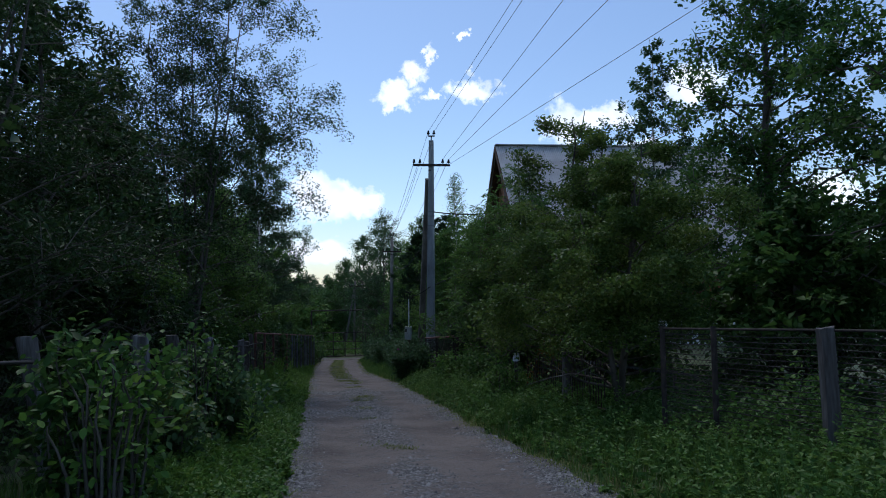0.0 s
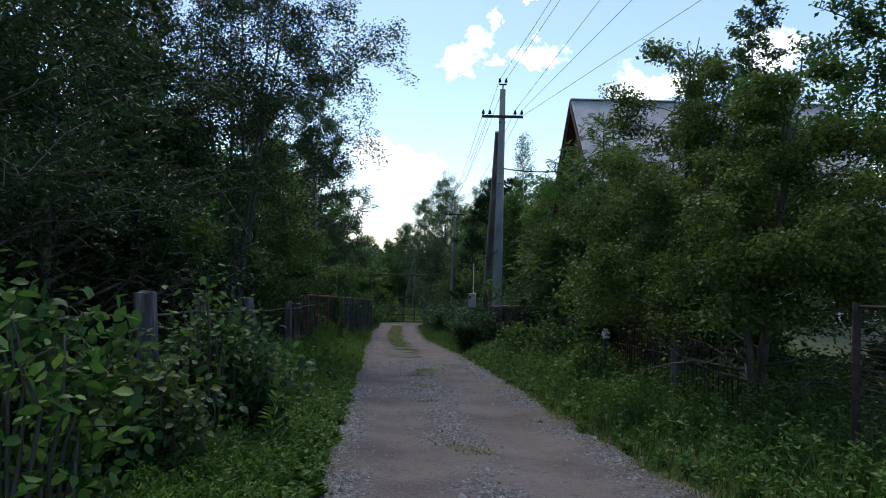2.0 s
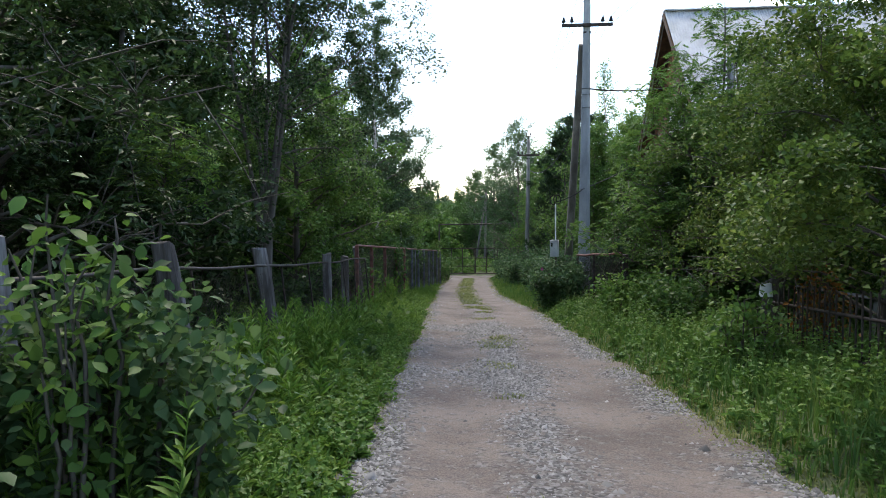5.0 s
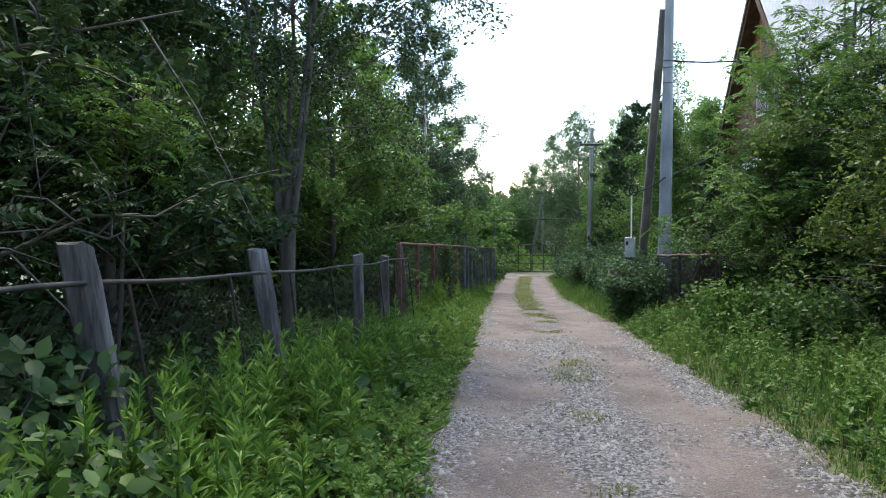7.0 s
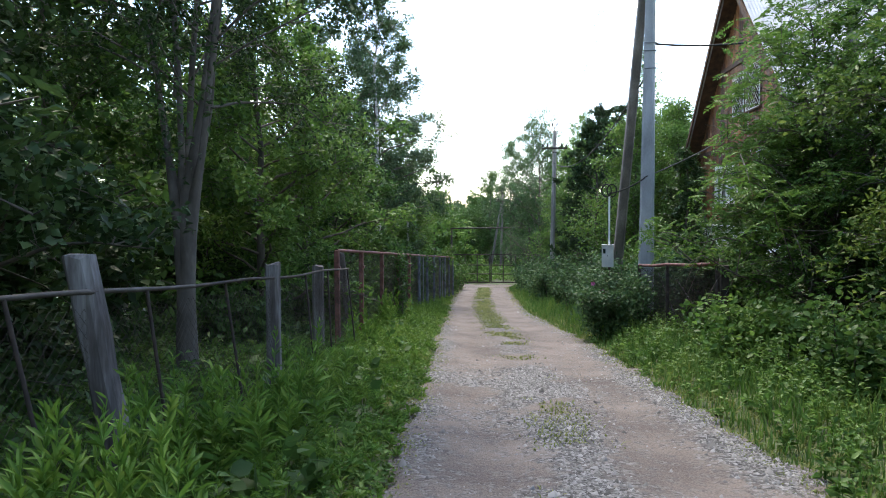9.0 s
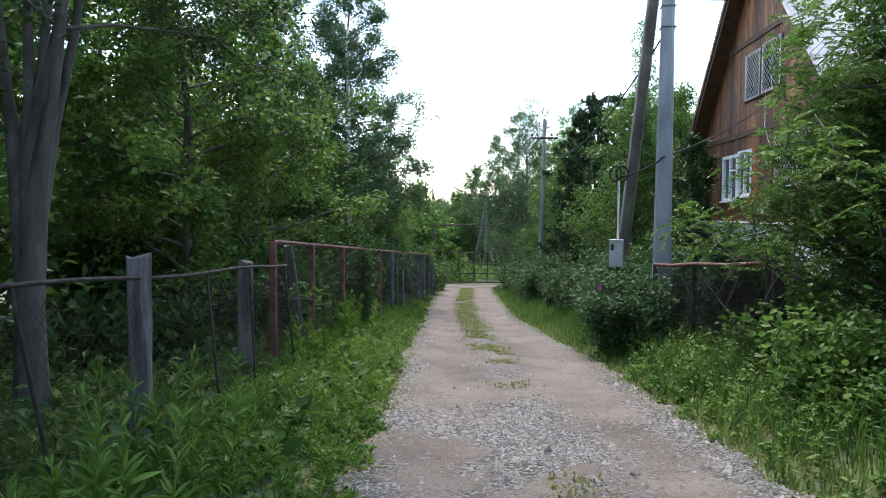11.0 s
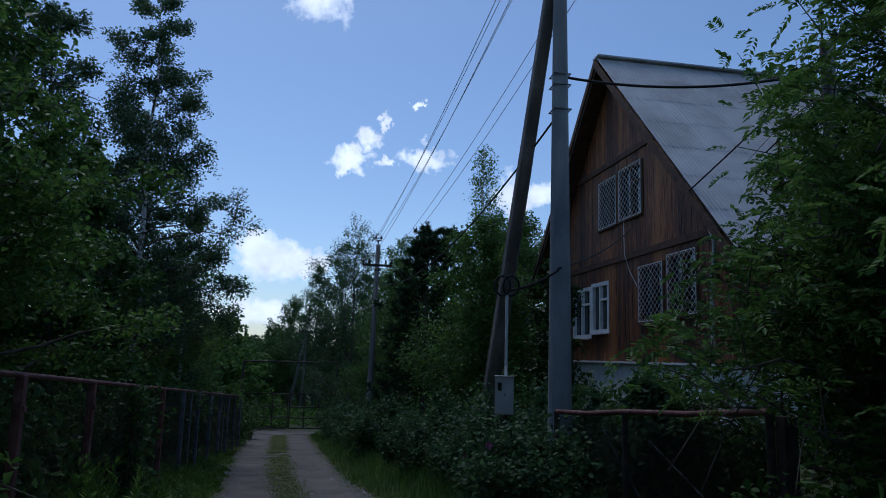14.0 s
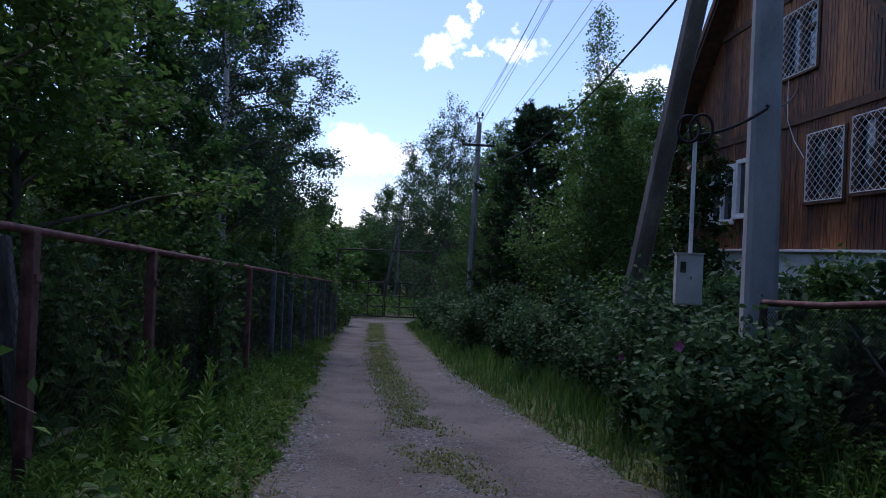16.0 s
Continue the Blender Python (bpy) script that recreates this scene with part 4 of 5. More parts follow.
# the gable wall is boarded; the boards stop at the openings
for y in (HY - HALF, HY + HALF - 0.15):
    part("corner_post", box((HX + 0.02, y, FOUND), (HX + 0.2, y + 0.15, EAVE)), M["trimwood"], house)


def open_spans(y, lo, hi):
    """The stretches of a board at y between lo and hi that no window cuts."""
    cuts = sorted((w[2] - 0.02, w[3] + 0.02) for w in WINDOWS if w[0] - 0.03 < y < w[1] + 0.03)
    z = lo
    for a, b in cuts:
        if a > z:
            yield z, min(a, hi)
        z = max(z, b)
    if z < hi:
        yield z, hi


rng = np.random.default_rng(3)
W = 0.107
bandset = [(FOUND, 3.18, 0.0), (3.18, 5.95, 0.02), (5.95, 9.0, 0.04)]
for lo, hi, out_ in bandset:
    y = HY - HALF
    while y < HY + HALF - 0.05:
        yc = y + W / 2
        top = min(hi, roof_z(yc) - 0.12)
        for a, b in open_spans(yc, lo, top):
            if b - a > 0.05:
                j = rng.uniform(-0.003, 0.005)
                part("board", box((HX - 0.024 - out_ + j, y + 0.007, a), (HX - out_ + j, y + W - 0.007, b)), M["cladding"], house)
        y += W
for z, o in ((3.18, 0.05), (5.95, 0.07)):
    hw = min(HALF, (RIDGE - z) / PITCH - 0.15)
    part("trim_board", box((HX - o - 0.02, HY - hw, z - 0.09), (HX - o + 0.05, HY + hw, z + 0.07), 0.004), M["trimwood"], house)
back = bmesh.new()
vs = [back.verts.new((HX + 0.3, y, z)) for y, z in ((HY - HALF, FOUND), (HY + HALF, FOUND), (HY + HALF, EAVE), (HY, RIDGE - 0.2), (HY - HALF, EAVE))]
back.faces.new(vs)
ex = bmesh.ops.extrude_face_region(back, geom=list(back.faces))
for v in ex["geom"]:
    if isinstance(v, bmesh.types.BMVert):
        v.co.x += 11.0
part("inner_wall", back, M["curtain"], house)
for s, name in ((-1, "side_wall"), (1, "side_wall")):
    part(name, box((HX, HY + s * (HALF - 0.05), FOUND), (HX + 11.4, HY + s * (HALF + 0.02), EAVE + 0.2)), M["cladding"], house)
part("foundation", box((HX - 0.08, HY - HALF - 0.05, -2.4), (HX + 11.4, HY + HALF + 0.05, FOUND - 0.02), 0.01), M["whitepaint"], house, "white painted plinth")
part("plinth_ledge", box((HX - 0.22, HY - HALF - 0.1, FOUND - 0.02), (HX + 0.05, HY + HALF + 0.1, FOUND + 0.03), 0.005), M["whitepaint"], house, "white sheet ledge")
for n in range(8):
    part("plinth_plank", box((HX - 0.105, HY - HALF, FOUND - 0.06 - 0.14 * (n + 1)), (HX - 0.08, HY + HALF - 5.2, FOUND - 0.068 - 0.14 * n)), M["whitepaint"], house)


def window(y0, y1, z0, z1, barred):
    w = part("window", box((HX + 0.05, y0, z0), (HX + 0.06, y1, z1)), M["glass"], house, "dark glazed window with lattice grille" if barred else "white framed casement window")
    f = bmesh.new()
    t = 0.07
    for lo, hi in (((y0 - 0.03, z0 - 0.03), (y0 + t, z1 + 0.03)), ((y1 - t, z0 - 0.03), (y1 + 0.03, z1 + 0.03)), ((y0 + t, z0 - 0.03), (y1 - t, z0 + t)), ((y0 + t, z1 - t), (y1 - t, z1 + 0.03)), (((y0 + y1) / 2 - 0.035, z0 + t), ((y0 + y1) / 2 + 0.035, z1 - t)), ((y0 + t, z1 - 0.5), ((y0 + y1) / 2 - 0.035, z1 - 0.44))):
        add_box(f, (HX - 0.045, lo[0], lo[1]), (HX + 0.05, hi[0], hi[1]))
    part("window_frame", f, M["trimwood"] if barred else M["whitepaint"], w)
    part("window_sill", box((HX - 0.12, y0 - 0.05, z0 - 0.07), (HX - 0.02, y1 + 0.05, z0 - 0.03)), M["trimwood"] if barred else M["whitepaint"], w)
    if barred:
        g = Tubes()
        nx_, nz = 6, 8
        dy, dz = (y1 - y0) / nx_, (z1 - z0) / nz
        for i in range(nx_ + 1):
            for s in (0, 1):
                k = np.arange(0, nz * 2 + 1)
                yy = y0 + dy * (i + (0.5 if s else 0)) + np.where((k % 2 == 0), -dy * 0.25, dy * 0.25) * (1 if s == 0 else -1)
                g.add(np.stack([np.full(len(k), HX - 0.09), np.clip(yy, y0, y1), z0 + k * dz / 2], 1), 0.0085, 4)
        for a, b in (((y0, z0), (y1, z0)), ((y0, z1), (y1, z1)), ((y0, z0), (y0, z1)), ((y1, z0), (y1, z1))):
            g.add([(HX - 0.09, *a), (HX - 0.09, *b)], 0.011, 4)
        part("grille", g.mesh("grille"), M["whitepaint"], w, "white diamond lattice window grille", True)


for wdw in WINDOWS:
    window(*wdw)


# downpipe at the near corner, and a loose pale wire between the windows
rod("downpipe", [(HX - 0.12, 30.5, 0.46), (HX - 0.12, 30.47, 1.6), (HX - 0.12, 30.45, 2.1), (HX - 0.2, 30.22, 2.55), (HX - 0.2, 30.2, 2.9)], 0.045, M["box"], house, "grey sheet-metal downpipe")
part("funnel", Tubes().add([(HX - 0.2, 30.2, 2.86), (HX - 0.2, 30.2, 2.94), (HX - 0.2, 30.2, 3.12), (HX - 0.2, 30.2, 3.18)], [0.05, 0.06, 0.12, 0.12], 12).mesh("funnel"), M["box"], house, "grey sheet-metal rain funnel", True)
rod("loose_wire", [(HX - 0.1, 34.62, 4.25), (HX - 0.11, 34.6, 3.7), (HX - 0.12, 34.55, 3.22), (HX - 0.1, 34.3, 2.75), (HX - 0.07, 33.96, 2.35)], 0.009, M["whitepaint"], house, "thin pale hanging wire", 5)


def roof_side(s):
    """Overlapping corrugated sheets down one slope."""
    slope = math.atan(PITCH)
    length = 6.3 / math.cos(slope) * 1.0
    rows_, x0, x1 = 7, HX - 0.6, HX + 11.6
    wave = 0.10
    for r_ in range(rows_):
        d0, d1 = r_ * length / rows_, (r_ + 1) * length / rows_ + 0.1
        for c in range(10):
            xa, xb = x0 + c * (x1 - x0) / 10, x0 + (c + 1) * (x1 - x0) / 10 - 0.003
            xs_ = np.linspace(xa, xb, int((xb - xa) / wave * 4) + 1)
            h = 0.017 * np.sin(xs_ / wave * 2 * math.pi) + 0.03 + 0.003 * (c % 2)
            V = []
            for d, lift in ((d0, 0.0), (d1, 0.009)):
                V.append(np.stack([xs_, HY + s * (d * math.cos(slope) + 0 * xs_) + s * math.sin(slope) * (h + lift), RIDGE + 0.1 - d * math.sin(slope) + math.cos(slope) * (h + lift)], 1))
            n = len(xs_)
            a_ = np.arange(n - 1)
            F = np.stack([a_, a_ + 1, a_ + n + 1, a_ + n], 1)
            part("roof_sheet", np_mesh("roof_sheet", np.concatenate(V), F), M["roof"], house, "", True)


for s in (-1, 1):
    roof_side(s)
    e, ez = HY + s * 6.2, RIDGE + 0.02 - 6.2 * PITCH
    bm = bmesh.new()
    q = [(HY, RIDGE + 0.06), (e, ez), (e, ez - 0.22), (HY, RIDGE - 0.18)]
    lo = [bm.verts.new((HX - 0.65, y, z)) for y, z in q]
    hi = [bm.verts.new((HX - 0.60, y, z)) for y, z in q]
    bm.faces.new(lo), bm.faces.new(hi[::-1])
    for i in range(4):
        bm.faces.new((lo[i], lo[(i + 1) % 4], hi[(i + 1) % 4], hi[i]))
    bmesh.ops.recalc_face_normals(bm, faces=bm.faces)
    part("barge_board", bm, M["trimwood"], house, "dark brown verge board")
    bm = bmesh.new()
    q = [(HY, RIDGE + 0.04), (e, ez - 0.02), (e, ez - 0.06), (HY, RIDGE)]
    lo = [bm.verts.new((HX - 0.5, y, z)) for y, z in q]
    hi = [bm.verts.new((HX + 11.5, y, z)) for y, z in q]
    bm.faces.new(lo), bm.faces.new(hi[::-1])
    for i in range(4):
        bm.faces.new((lo[i], lo[(i + 1) % 4], hi[(i + 1) % 4], hi[i]))
    bmesh.ops.recalc_face_normals(bm, faces=bm.faces)
    part("soffit", bm, M["trimwood"], house)
bm = bmesh.new()
for s in (-1, 1):
    add_box(bm, (HX - 0.6, HY + (0 if s > 0 else -0.2), RIDGE + 0.12), (HX + 11.6, HY + (0.2 if s > 0 else 0), RIDGE + 0.16))
part("ridge_cap", bm, M["roof"], house, "blue-grey ridge cap")


# ---- fences ----
def netting(y0, y1, x0, x1, z0, z1, cell=0.055, r=0.0016, d0=0.0, d1=0.0):
    """Diagonal wires of a netting panel between two posts; d0, d1 lower or raise its ends."""
    g = Tubes()
    L, H = math.hypot(y1 - y0, x1 - x0), z1 - z0
    n = int((L + H) / (cell * 1.414))
    for s in (1, -1):
        for i in range(1, n):
            c = i * cell * 1.414
            a, b = max(0, c - H), min(L, c)
            if b - a < 0.02:
                continue
            ends = []
            for u in (a, b):
                h = (c - u) if s > 0 else H - (c - u)
                k = u / L
                ends.append((x0 + (x1 - x0) * k, y0 + (y1 - y0) * k, z0 + h + d0 + (d1 - d0) * k))
            g.add(ends, r, 3)
    return g.mesh("netting")


def worn_post(ob, x, y, z0, z1, w, d, lean, seed, mat, name="post"):
    rng = np.random.default_rng(seed)
    bm = bmesh.new()
    rings = []
    for i in range(9):
        t = i / 8
        z = z0 + (z1 - z0) * t
        ww, dd = w * (1 + rng.uniform(-0.06, 0.06)) / 2, d * (1 + rng.uniform(-0.06, 0.06)) / 2
        cx, cy = x + lean[0] * t, y + lean[1] * t
        ring = []
        for u, v in ((1, 0.6), (0.6, 1), (-0.6, 1), (-1, 0.6), (-1, -0.6), (-0.6, -1), (0.6, -1), (1, -0.6)):
            ring.append(bm.verts.new((cx + u * ww + rng.uniform(-0.004, 0.004), cy + v * dd + rng.uniform(-0.004, 0.004), z + (rng.uniform(-0.025, 0.02) if i == 8 else 0))))
        rings.append(ring)
    for a, b in zip(rings, rings[1:]):
        for i in range(8):
            bm.faces.new((a[i], a[(i + 1) % 8], b[(i + 1) % 8], b[i]))
    bm.faces.new(rings[-1])
    return part(name, bm, mat, ob)


FX = -3.35
fence = thing("fence_wood_posts", (0, 0, 0), "old netting fence on weathered leaning posts with a grey rail", "fence")
for n, (y, w, top) in enumerate([(2.2, 0.17, 1.5), (4.8, 0.17, 1.3), (7.4, 0.17, 1.15), (9.75, 0.2, 1.0), (12.55, 0.19, 0.83), (15.25, 0.175, 0.62), (18.6, 0.15, 0.33), (21.95, 0.17, 0.06)]):
    worn_post(fence, FX + (0.42 if n == 3 else 0.28 if n < 6 else 0.06 if n == 6 else -0.36), y + 0.06, float(land(FX, y)) - 0.4, top, w, w * 0.85, (-0.28 if n != 3 else -0.08, -0.12) if n < 6 else (0, 0), 300 + n, M["oldwood"])


def rail_z(y):
    return float(np.interp(y, (0, 10, 12.5, 15.2, 18.6, 22.2), (1.38, 0.72, 0.58, 0.38, 0.17, 0.01)))


for y0, y1, rr, mm in ((0, 16.6, 0.017, "railing"), (16.6, 22.2, 0.015, "darksteel")):
    ry = np.linspace(y0, y1, 30)
    rod("top_rail", [(FX + 0.1 + 0.01 * math.sin(3 * y), y, rail_z(y) + 0.012 * math.sin(2.2 * y)) for y in ry], rr, M[mm], fence, "bent grey pipe rail")
for n, y in enumerate([6.1, 8.7, 11.2, 12.9, 14.4, 15.85, 17.25, 19.8, 20.9, 22.1]):
    g0 = float(land(FX, y))
    rod("picket_bar", [(FX + 0.18 + 0.04 * math.sin(n * 3.7), y + (0.22 if y < 18 else 0.06) + 0.05 * math.sin(n * 2.3), g0 - 0.1), (FX + 0.10, y - 0.02, rail_z(y))], 0.013, M["darksteel"], fence, "", 6)
for n, y in enumerate(np.arange(2.2, 21.6, 2.7)):
    y2 = min(y + 2.7, 22.2)
    part("netting", netting(y, y2, FX + 0.07, FX + 0.07, float(land(FX, y)) + 0.12, rail_z(y) - 0.1, 0.06, 0.0017, 0, rail_z(y2) - rail_z(y)), M["oldwire"], fence)

frame_fence = thing("fence_steel_frame", (0, 0, 0), "rust-red steel frame fence filled with wire netting", "fence")
FY = [22.5, 24.4, 26.55] + [26.55 + 2.12 * n for n in range(1, 10)]
for n, y in enumerate(FY):
    xx = -3.52
    t = 0.28 - 0.066 * (y - 22.5)
    g0 = float(land(xx, y))
    m_ = M["rust"] if n < 5 else M["bluepaint"]
    part("frame_post", box((xx - 0.04, y - 0.045, g0 - 0.3), (xx + 0.04, y + 0.045, t), 0.008), m_, frame_fence)
    part("hinge", box((xx + 0.02, y - 0.035, t - 0.32), (xx + 0.06, y + 0.035, t - 0.27)), m_, frame_fence)
    if n < len(FY) - 1:
        y2, t2 = FY[n + 1], 0.28 - 0.066 * (FY[n + 1] - 22.5)
        rod("frame_rail", [(xx, y, t), (xx, y2, t2)], 0.03, M["rust"], frame_fence, "", 6)
        part("netting", netting(y, y2, xx, xx, g0 + 0.15, t - 0.04, 0.06, 0.0017, 0, t2 - t), M["oldwire"], frame_fence)
        if n in (5, 8):
            for q in (0.5,):
                yy, tt = y + 2.12 * q, t + (t2 - t) * q
                part("blue_plank", box((xx - 0.015, yy - 0.05, g0 + 0.1), (xx + 0.012, yy + 0.05, tt - 0.05), 0.004), M["bluepaint"], frame_fence, "faded blue painted plank")
worn_post(frame_fence, -3.9, 25.3, float(land(-4, 25)) - 0.3, 0.1, 0.14, 0.12, (-0.2, -0.2), 351, M["oldwood"], "old_post")

# right-hand garden fence near the start
rf = thing("garden_fence", (0, 0, 0), "rusty netting garden fence with concrete and steel posts", "fence")
line = [(4.6, 2.2), (4.05, 5.85), (3.6, 7.12), (3.4, 7.96)]
for n, (x, y) in enumerate(line):
    top = 1.42 - 0.04 * y
    g0 = float(land(x, y))
    if n < 2:
        worn_post(rf, x, y, g0 - 0.3, top, 0.13, 0.13, (-0.05, 0.02), 360 + n, M["oldwood"])
    else:
        rod("post", [(x, y, g0 - 0.3), (x, y, top)], 0.032, M["darksteel"], rf)
    if n < len(line) - 1:
        x2, y2 = line[n + 1]
        t2 = 1.42 - 0.04 * y2
        rod("rail", [(x, y, top - 0.03), (x2, y2, t2 - 0.03)], 0.014, M["darksteel"], rf, "", 6)
        part("netting", netting(y, y2, x, x2, g0 + 0.1, top - 0.06, 0.045, 0.002, 0, t2 - top), M["oldwire"], rf)
        for k in np.arange(g0 + 0.15, top - 0.05, 0.055):
            rod("strung_wire", [(x, y, k), ((x + x2) / 2, (y + y2) / 2, k - 0.01 + (t2 - top) / 2), (x2, y2, k + t2 - top)], 0.0045, M["oldwire"], rf, "", 4)
# dark steel picket fence
pf = thing("picket_fence", (0, 0, 0), "dark rusted steel picket fence sunk in weeds", "fence")
worn_post(pf, 3.43, 12.2, float(land(3.4, 12.2)) - 0.3, 0.66, 0.16, 0.15, (0.03, 0), 370, M["oldwood"])
for z in (0.1, -0.35):
    rod("rail", [(3.47, 10.2, z + 0.1), (3.5, 15.6, z - 0.25)], 0.02, M["darksteel"], pf, "", 6)
for n, y in enumerate(np.arange(10.3, 15.5, 0.14)):
    g0 = float(land(3.8, y))
    rod("picket", [(3.48, y, g0 - 0.05), (3.48 + 0.01 * math.sin(n * 5), y + 0.01 * math.sin(n * 3), g0 + 1.05 + 0.03 * math.sin(n * 7))], 0.011, M["darksteel"], pf, "", 5)
pb = thing("bucket_post", (3.05, 14.7, float(land(3, 14.7))), "white plastic bucket upturned on an old stake", "bucket")
worn_post(pb, 0, 0, -0.2, 1.0, 0.07, 0.07, (0.02, 0), 371, M["oldwood"], "stake")
part("bucket", Tubes().add([(0.02, 0, 0.95), (0.02, 0, 0.955), (0.02, 0, 1.10), (0.02, 0, 1.108), (0.02, 0, 1.109)], [0.082, 0.078, 0.064, 0.058, 0.001], 14).mesh("bucket"), M["whitepaint"], pb, "white plastic bucket", True)
sheet = thing("metal_sheet_roof", pose(6.0, 17.0, -0.35, 0, 9, 12), "low roof of blue-grey corrugated metal sheet", "roof")
sx = np.linspace(-1.3, 1.3, 105)
sh = 0.02 * np.sin(sx / 0.09 * 2 * math.pi)
part("corrugated_sheet", np_mesh("corrugated_sheet", np.concatenate([np.stack([sx, np.full(105, q), sh], 1) for q in (-0.9, 0.9)]), np.stack([np.arange(104), np.arange(104) + 1, np.arange(104) + 106, np.arange(104) + 105], 1)), M["bluepaint"], sheet, "", True)
for sx_ in (-1.2, 1.2):
    for sy in (-0.8, 0.8):
        rod("prop", [(sx_, sy, -1.2), (sx_, sy, -0.02)], 0.04, M["oldwood"], sheet)
bush("withered_bush", "small withered bush with orange-brown leaves", 3.75, 14.9, 1.35, 0.4, 700, 0.07, M["leafrust"], 372)
# rusty panel beside the pole
rp = thing("rusty_mesh_panel", (0, 0, 0), "rusty steel framed netting panel leaning in shrubs", "fence")
pts = [(2.05, 26.0), (2.33, 24.65), (2.71, 22.74)]
for x, y in pts:
    rod("post", [(x + 0.02, y, float(land(x, y)) - 0.2), (x, y, -0.10 - 0.08 * (y - 24.65))], 0.035, M["darksteel"], rp)
part("post", box((2.73, 22.58, float(land(2.7, 22.7)) - 0.2), (2.85, 22.70, 0.03), 0.01), M["darksteel"], rp)
for (x, y), (x2, y2) in zip(pts, pts[1:]):
    rod("rail", [(x, y, -0.10 - 0.08 * (y - 24.65)), ((x + x2) / 2, (y + y2) / 2, -0.12 - 0.08 * ((y + y2) / 2 - 24.65)), (x2, y2, -0.10 - 0.08 * (y2 - 24.65))], 0.03, M["rust"], rp)
    part("netting", netting(y, y2, x, x2, float(land(x, y)) + 0.1, -0.15 - 0.08 * (y - 24.65), 0.026, 0.0024, 0, 0.1), M["darksteel"], rp)
rod("loose_bar", [(2.42, 24.3, -0.35), (2.65, 23.1, -1.0)], 0.009, M["oldwood"], rp)
rod("loose_bar", [(2.26, 25.1, -0.3), (2.45, 24.2, -1.2)], 0.009, M["oldwood"], rp)
part("low_plank", box((2.75, 20.4, -1.25), (2.80, 22.6, -1.08), 0.004), M["oldwood"], rp)

# gate at the bottom
gate = thing("gate", (0, 0, 0), "dark steel double gate under a tall pipe arch", "gate")
gx0, gx1, gy = -5.0, 0.65, 62.3
gz = float(land(-2, gy))
for x in (gx0, gx1):
    rod("gate_post", [(x, gy, gz - 0.3), (x, gy, -0.12)], 0.07, M["darksteel"], gate)
rod("gate_beam", [(gx0, gy, -0.14), (gx1, gy, -0.10)], 0.05, M["darksteel"], gate)
for a, b in ((gx0 + 0.1, -2.22), (-2.12, gx1 - 0.1)):
    leaf_ = rod("gate_leaf", [(a, gy, gz + 0.15), (a, gy, -2.05), (b, gy, -2.05), (b, gy, gz + 0.15), (a, gy, gz + 0.15)], 0.05, M["darksteel"], gate)
    for k in (0.3, 0.62):
        z = gz + 0.15 + k * (-2.05 - gz - 0.15)
        rod("gate_bar", [(a, gy, z), (b, gy, z)], 0.035, M["darksteel"], leaf_)
    for k in (0.33, 0.66):
        rod("gate_bar", [(a + (b - a) * k, gy, gz + 0.15), (a + (b - a) * k, gy, -2.05)], 0.035, M["darksteel"], leaf_)


# ---- bushes by the lane ----
for n, (x, y, h, r) in enumerate([(1.6, 25.35, 1.3, 1.02), (1.8, 27.5, 1.75, 1.0), (1.85, 29.6, 1.35, 0.9), (1.6, 32.0, 1.75, 1.15), (1.45, 34.8, 1.3, 1.0), (1.15, 37.8, 1.8, 1.2), (0.9, 41.5, 1.7, 1.3), (0.75, 45.5, 1.8, 1.3), (0.45, 49.5, 1.6, 1.3), (2.9, 27.6, 1.65, 1.0), (3.4, 30.5, 1.75, 1.2), (3.1, 25.5, 1.8, 0.7), (4.6, 28.2, 1.3, 1.0), (5.2, 31.6, 1.05, 0.9), (5.4, 35.5, 1.75, 1.1), (4.0, 25.8, 1.5, 0.9), (3.8, 34.5, 2.2, 1.3), (5.7, 33.2, 1.2, 0.9), (5.8, 30.6, 1.5, 0.95), (5.8, 37.0, 2.1, 1.1), (3.2, 28.8, 1.6, 1.0)]):
    bush("rose_bush", "dense dark green wild rose bush by the lane", x, y, h, r, 8500 if n < 3 else 6500 if n < 5 or n in (9, 11) else 4000, 0.07 if n < 3 else 0.09 if n < 5 else 0.12, M["leafrose"] if n < 12 else M["leaf"], 400 + n, group="wild roses", stems=22, spread=0.055, full=n < 2)
fl = np.random.default_rng(8)
for n in range(6):
    p = Vector((1.35 + fl.uniform(-0.5, 0.4), 25.0 + fl.uniform(-0.1, 2.2), -0.75 + fl.uniform(-0.4, 0.35)))
    bm = bmesh.new()
    for k in range(5):
        a = k * 1.2566
        c, s_ = math.cos(a), math.sin(a)
        v = [bm.verts.new(p + Vector(q)) for q in ((0, 0, 0), (0.03 * c - 0.02 * s_, -0.02, 0.03 * s_ + 0.02 * c), (0.05 * c, -0.03, 0.05 * s_), (0.03 * c + 0.02 * s_, -0.02, 0.03 * s_ - 0.02 * c))]
        bm.faces.new(v)
    tagged(part("rose_flower", bm, M["pinkpetal"], None, "pink wild rose flower on the bush"), category="flower", group="rose flowers")
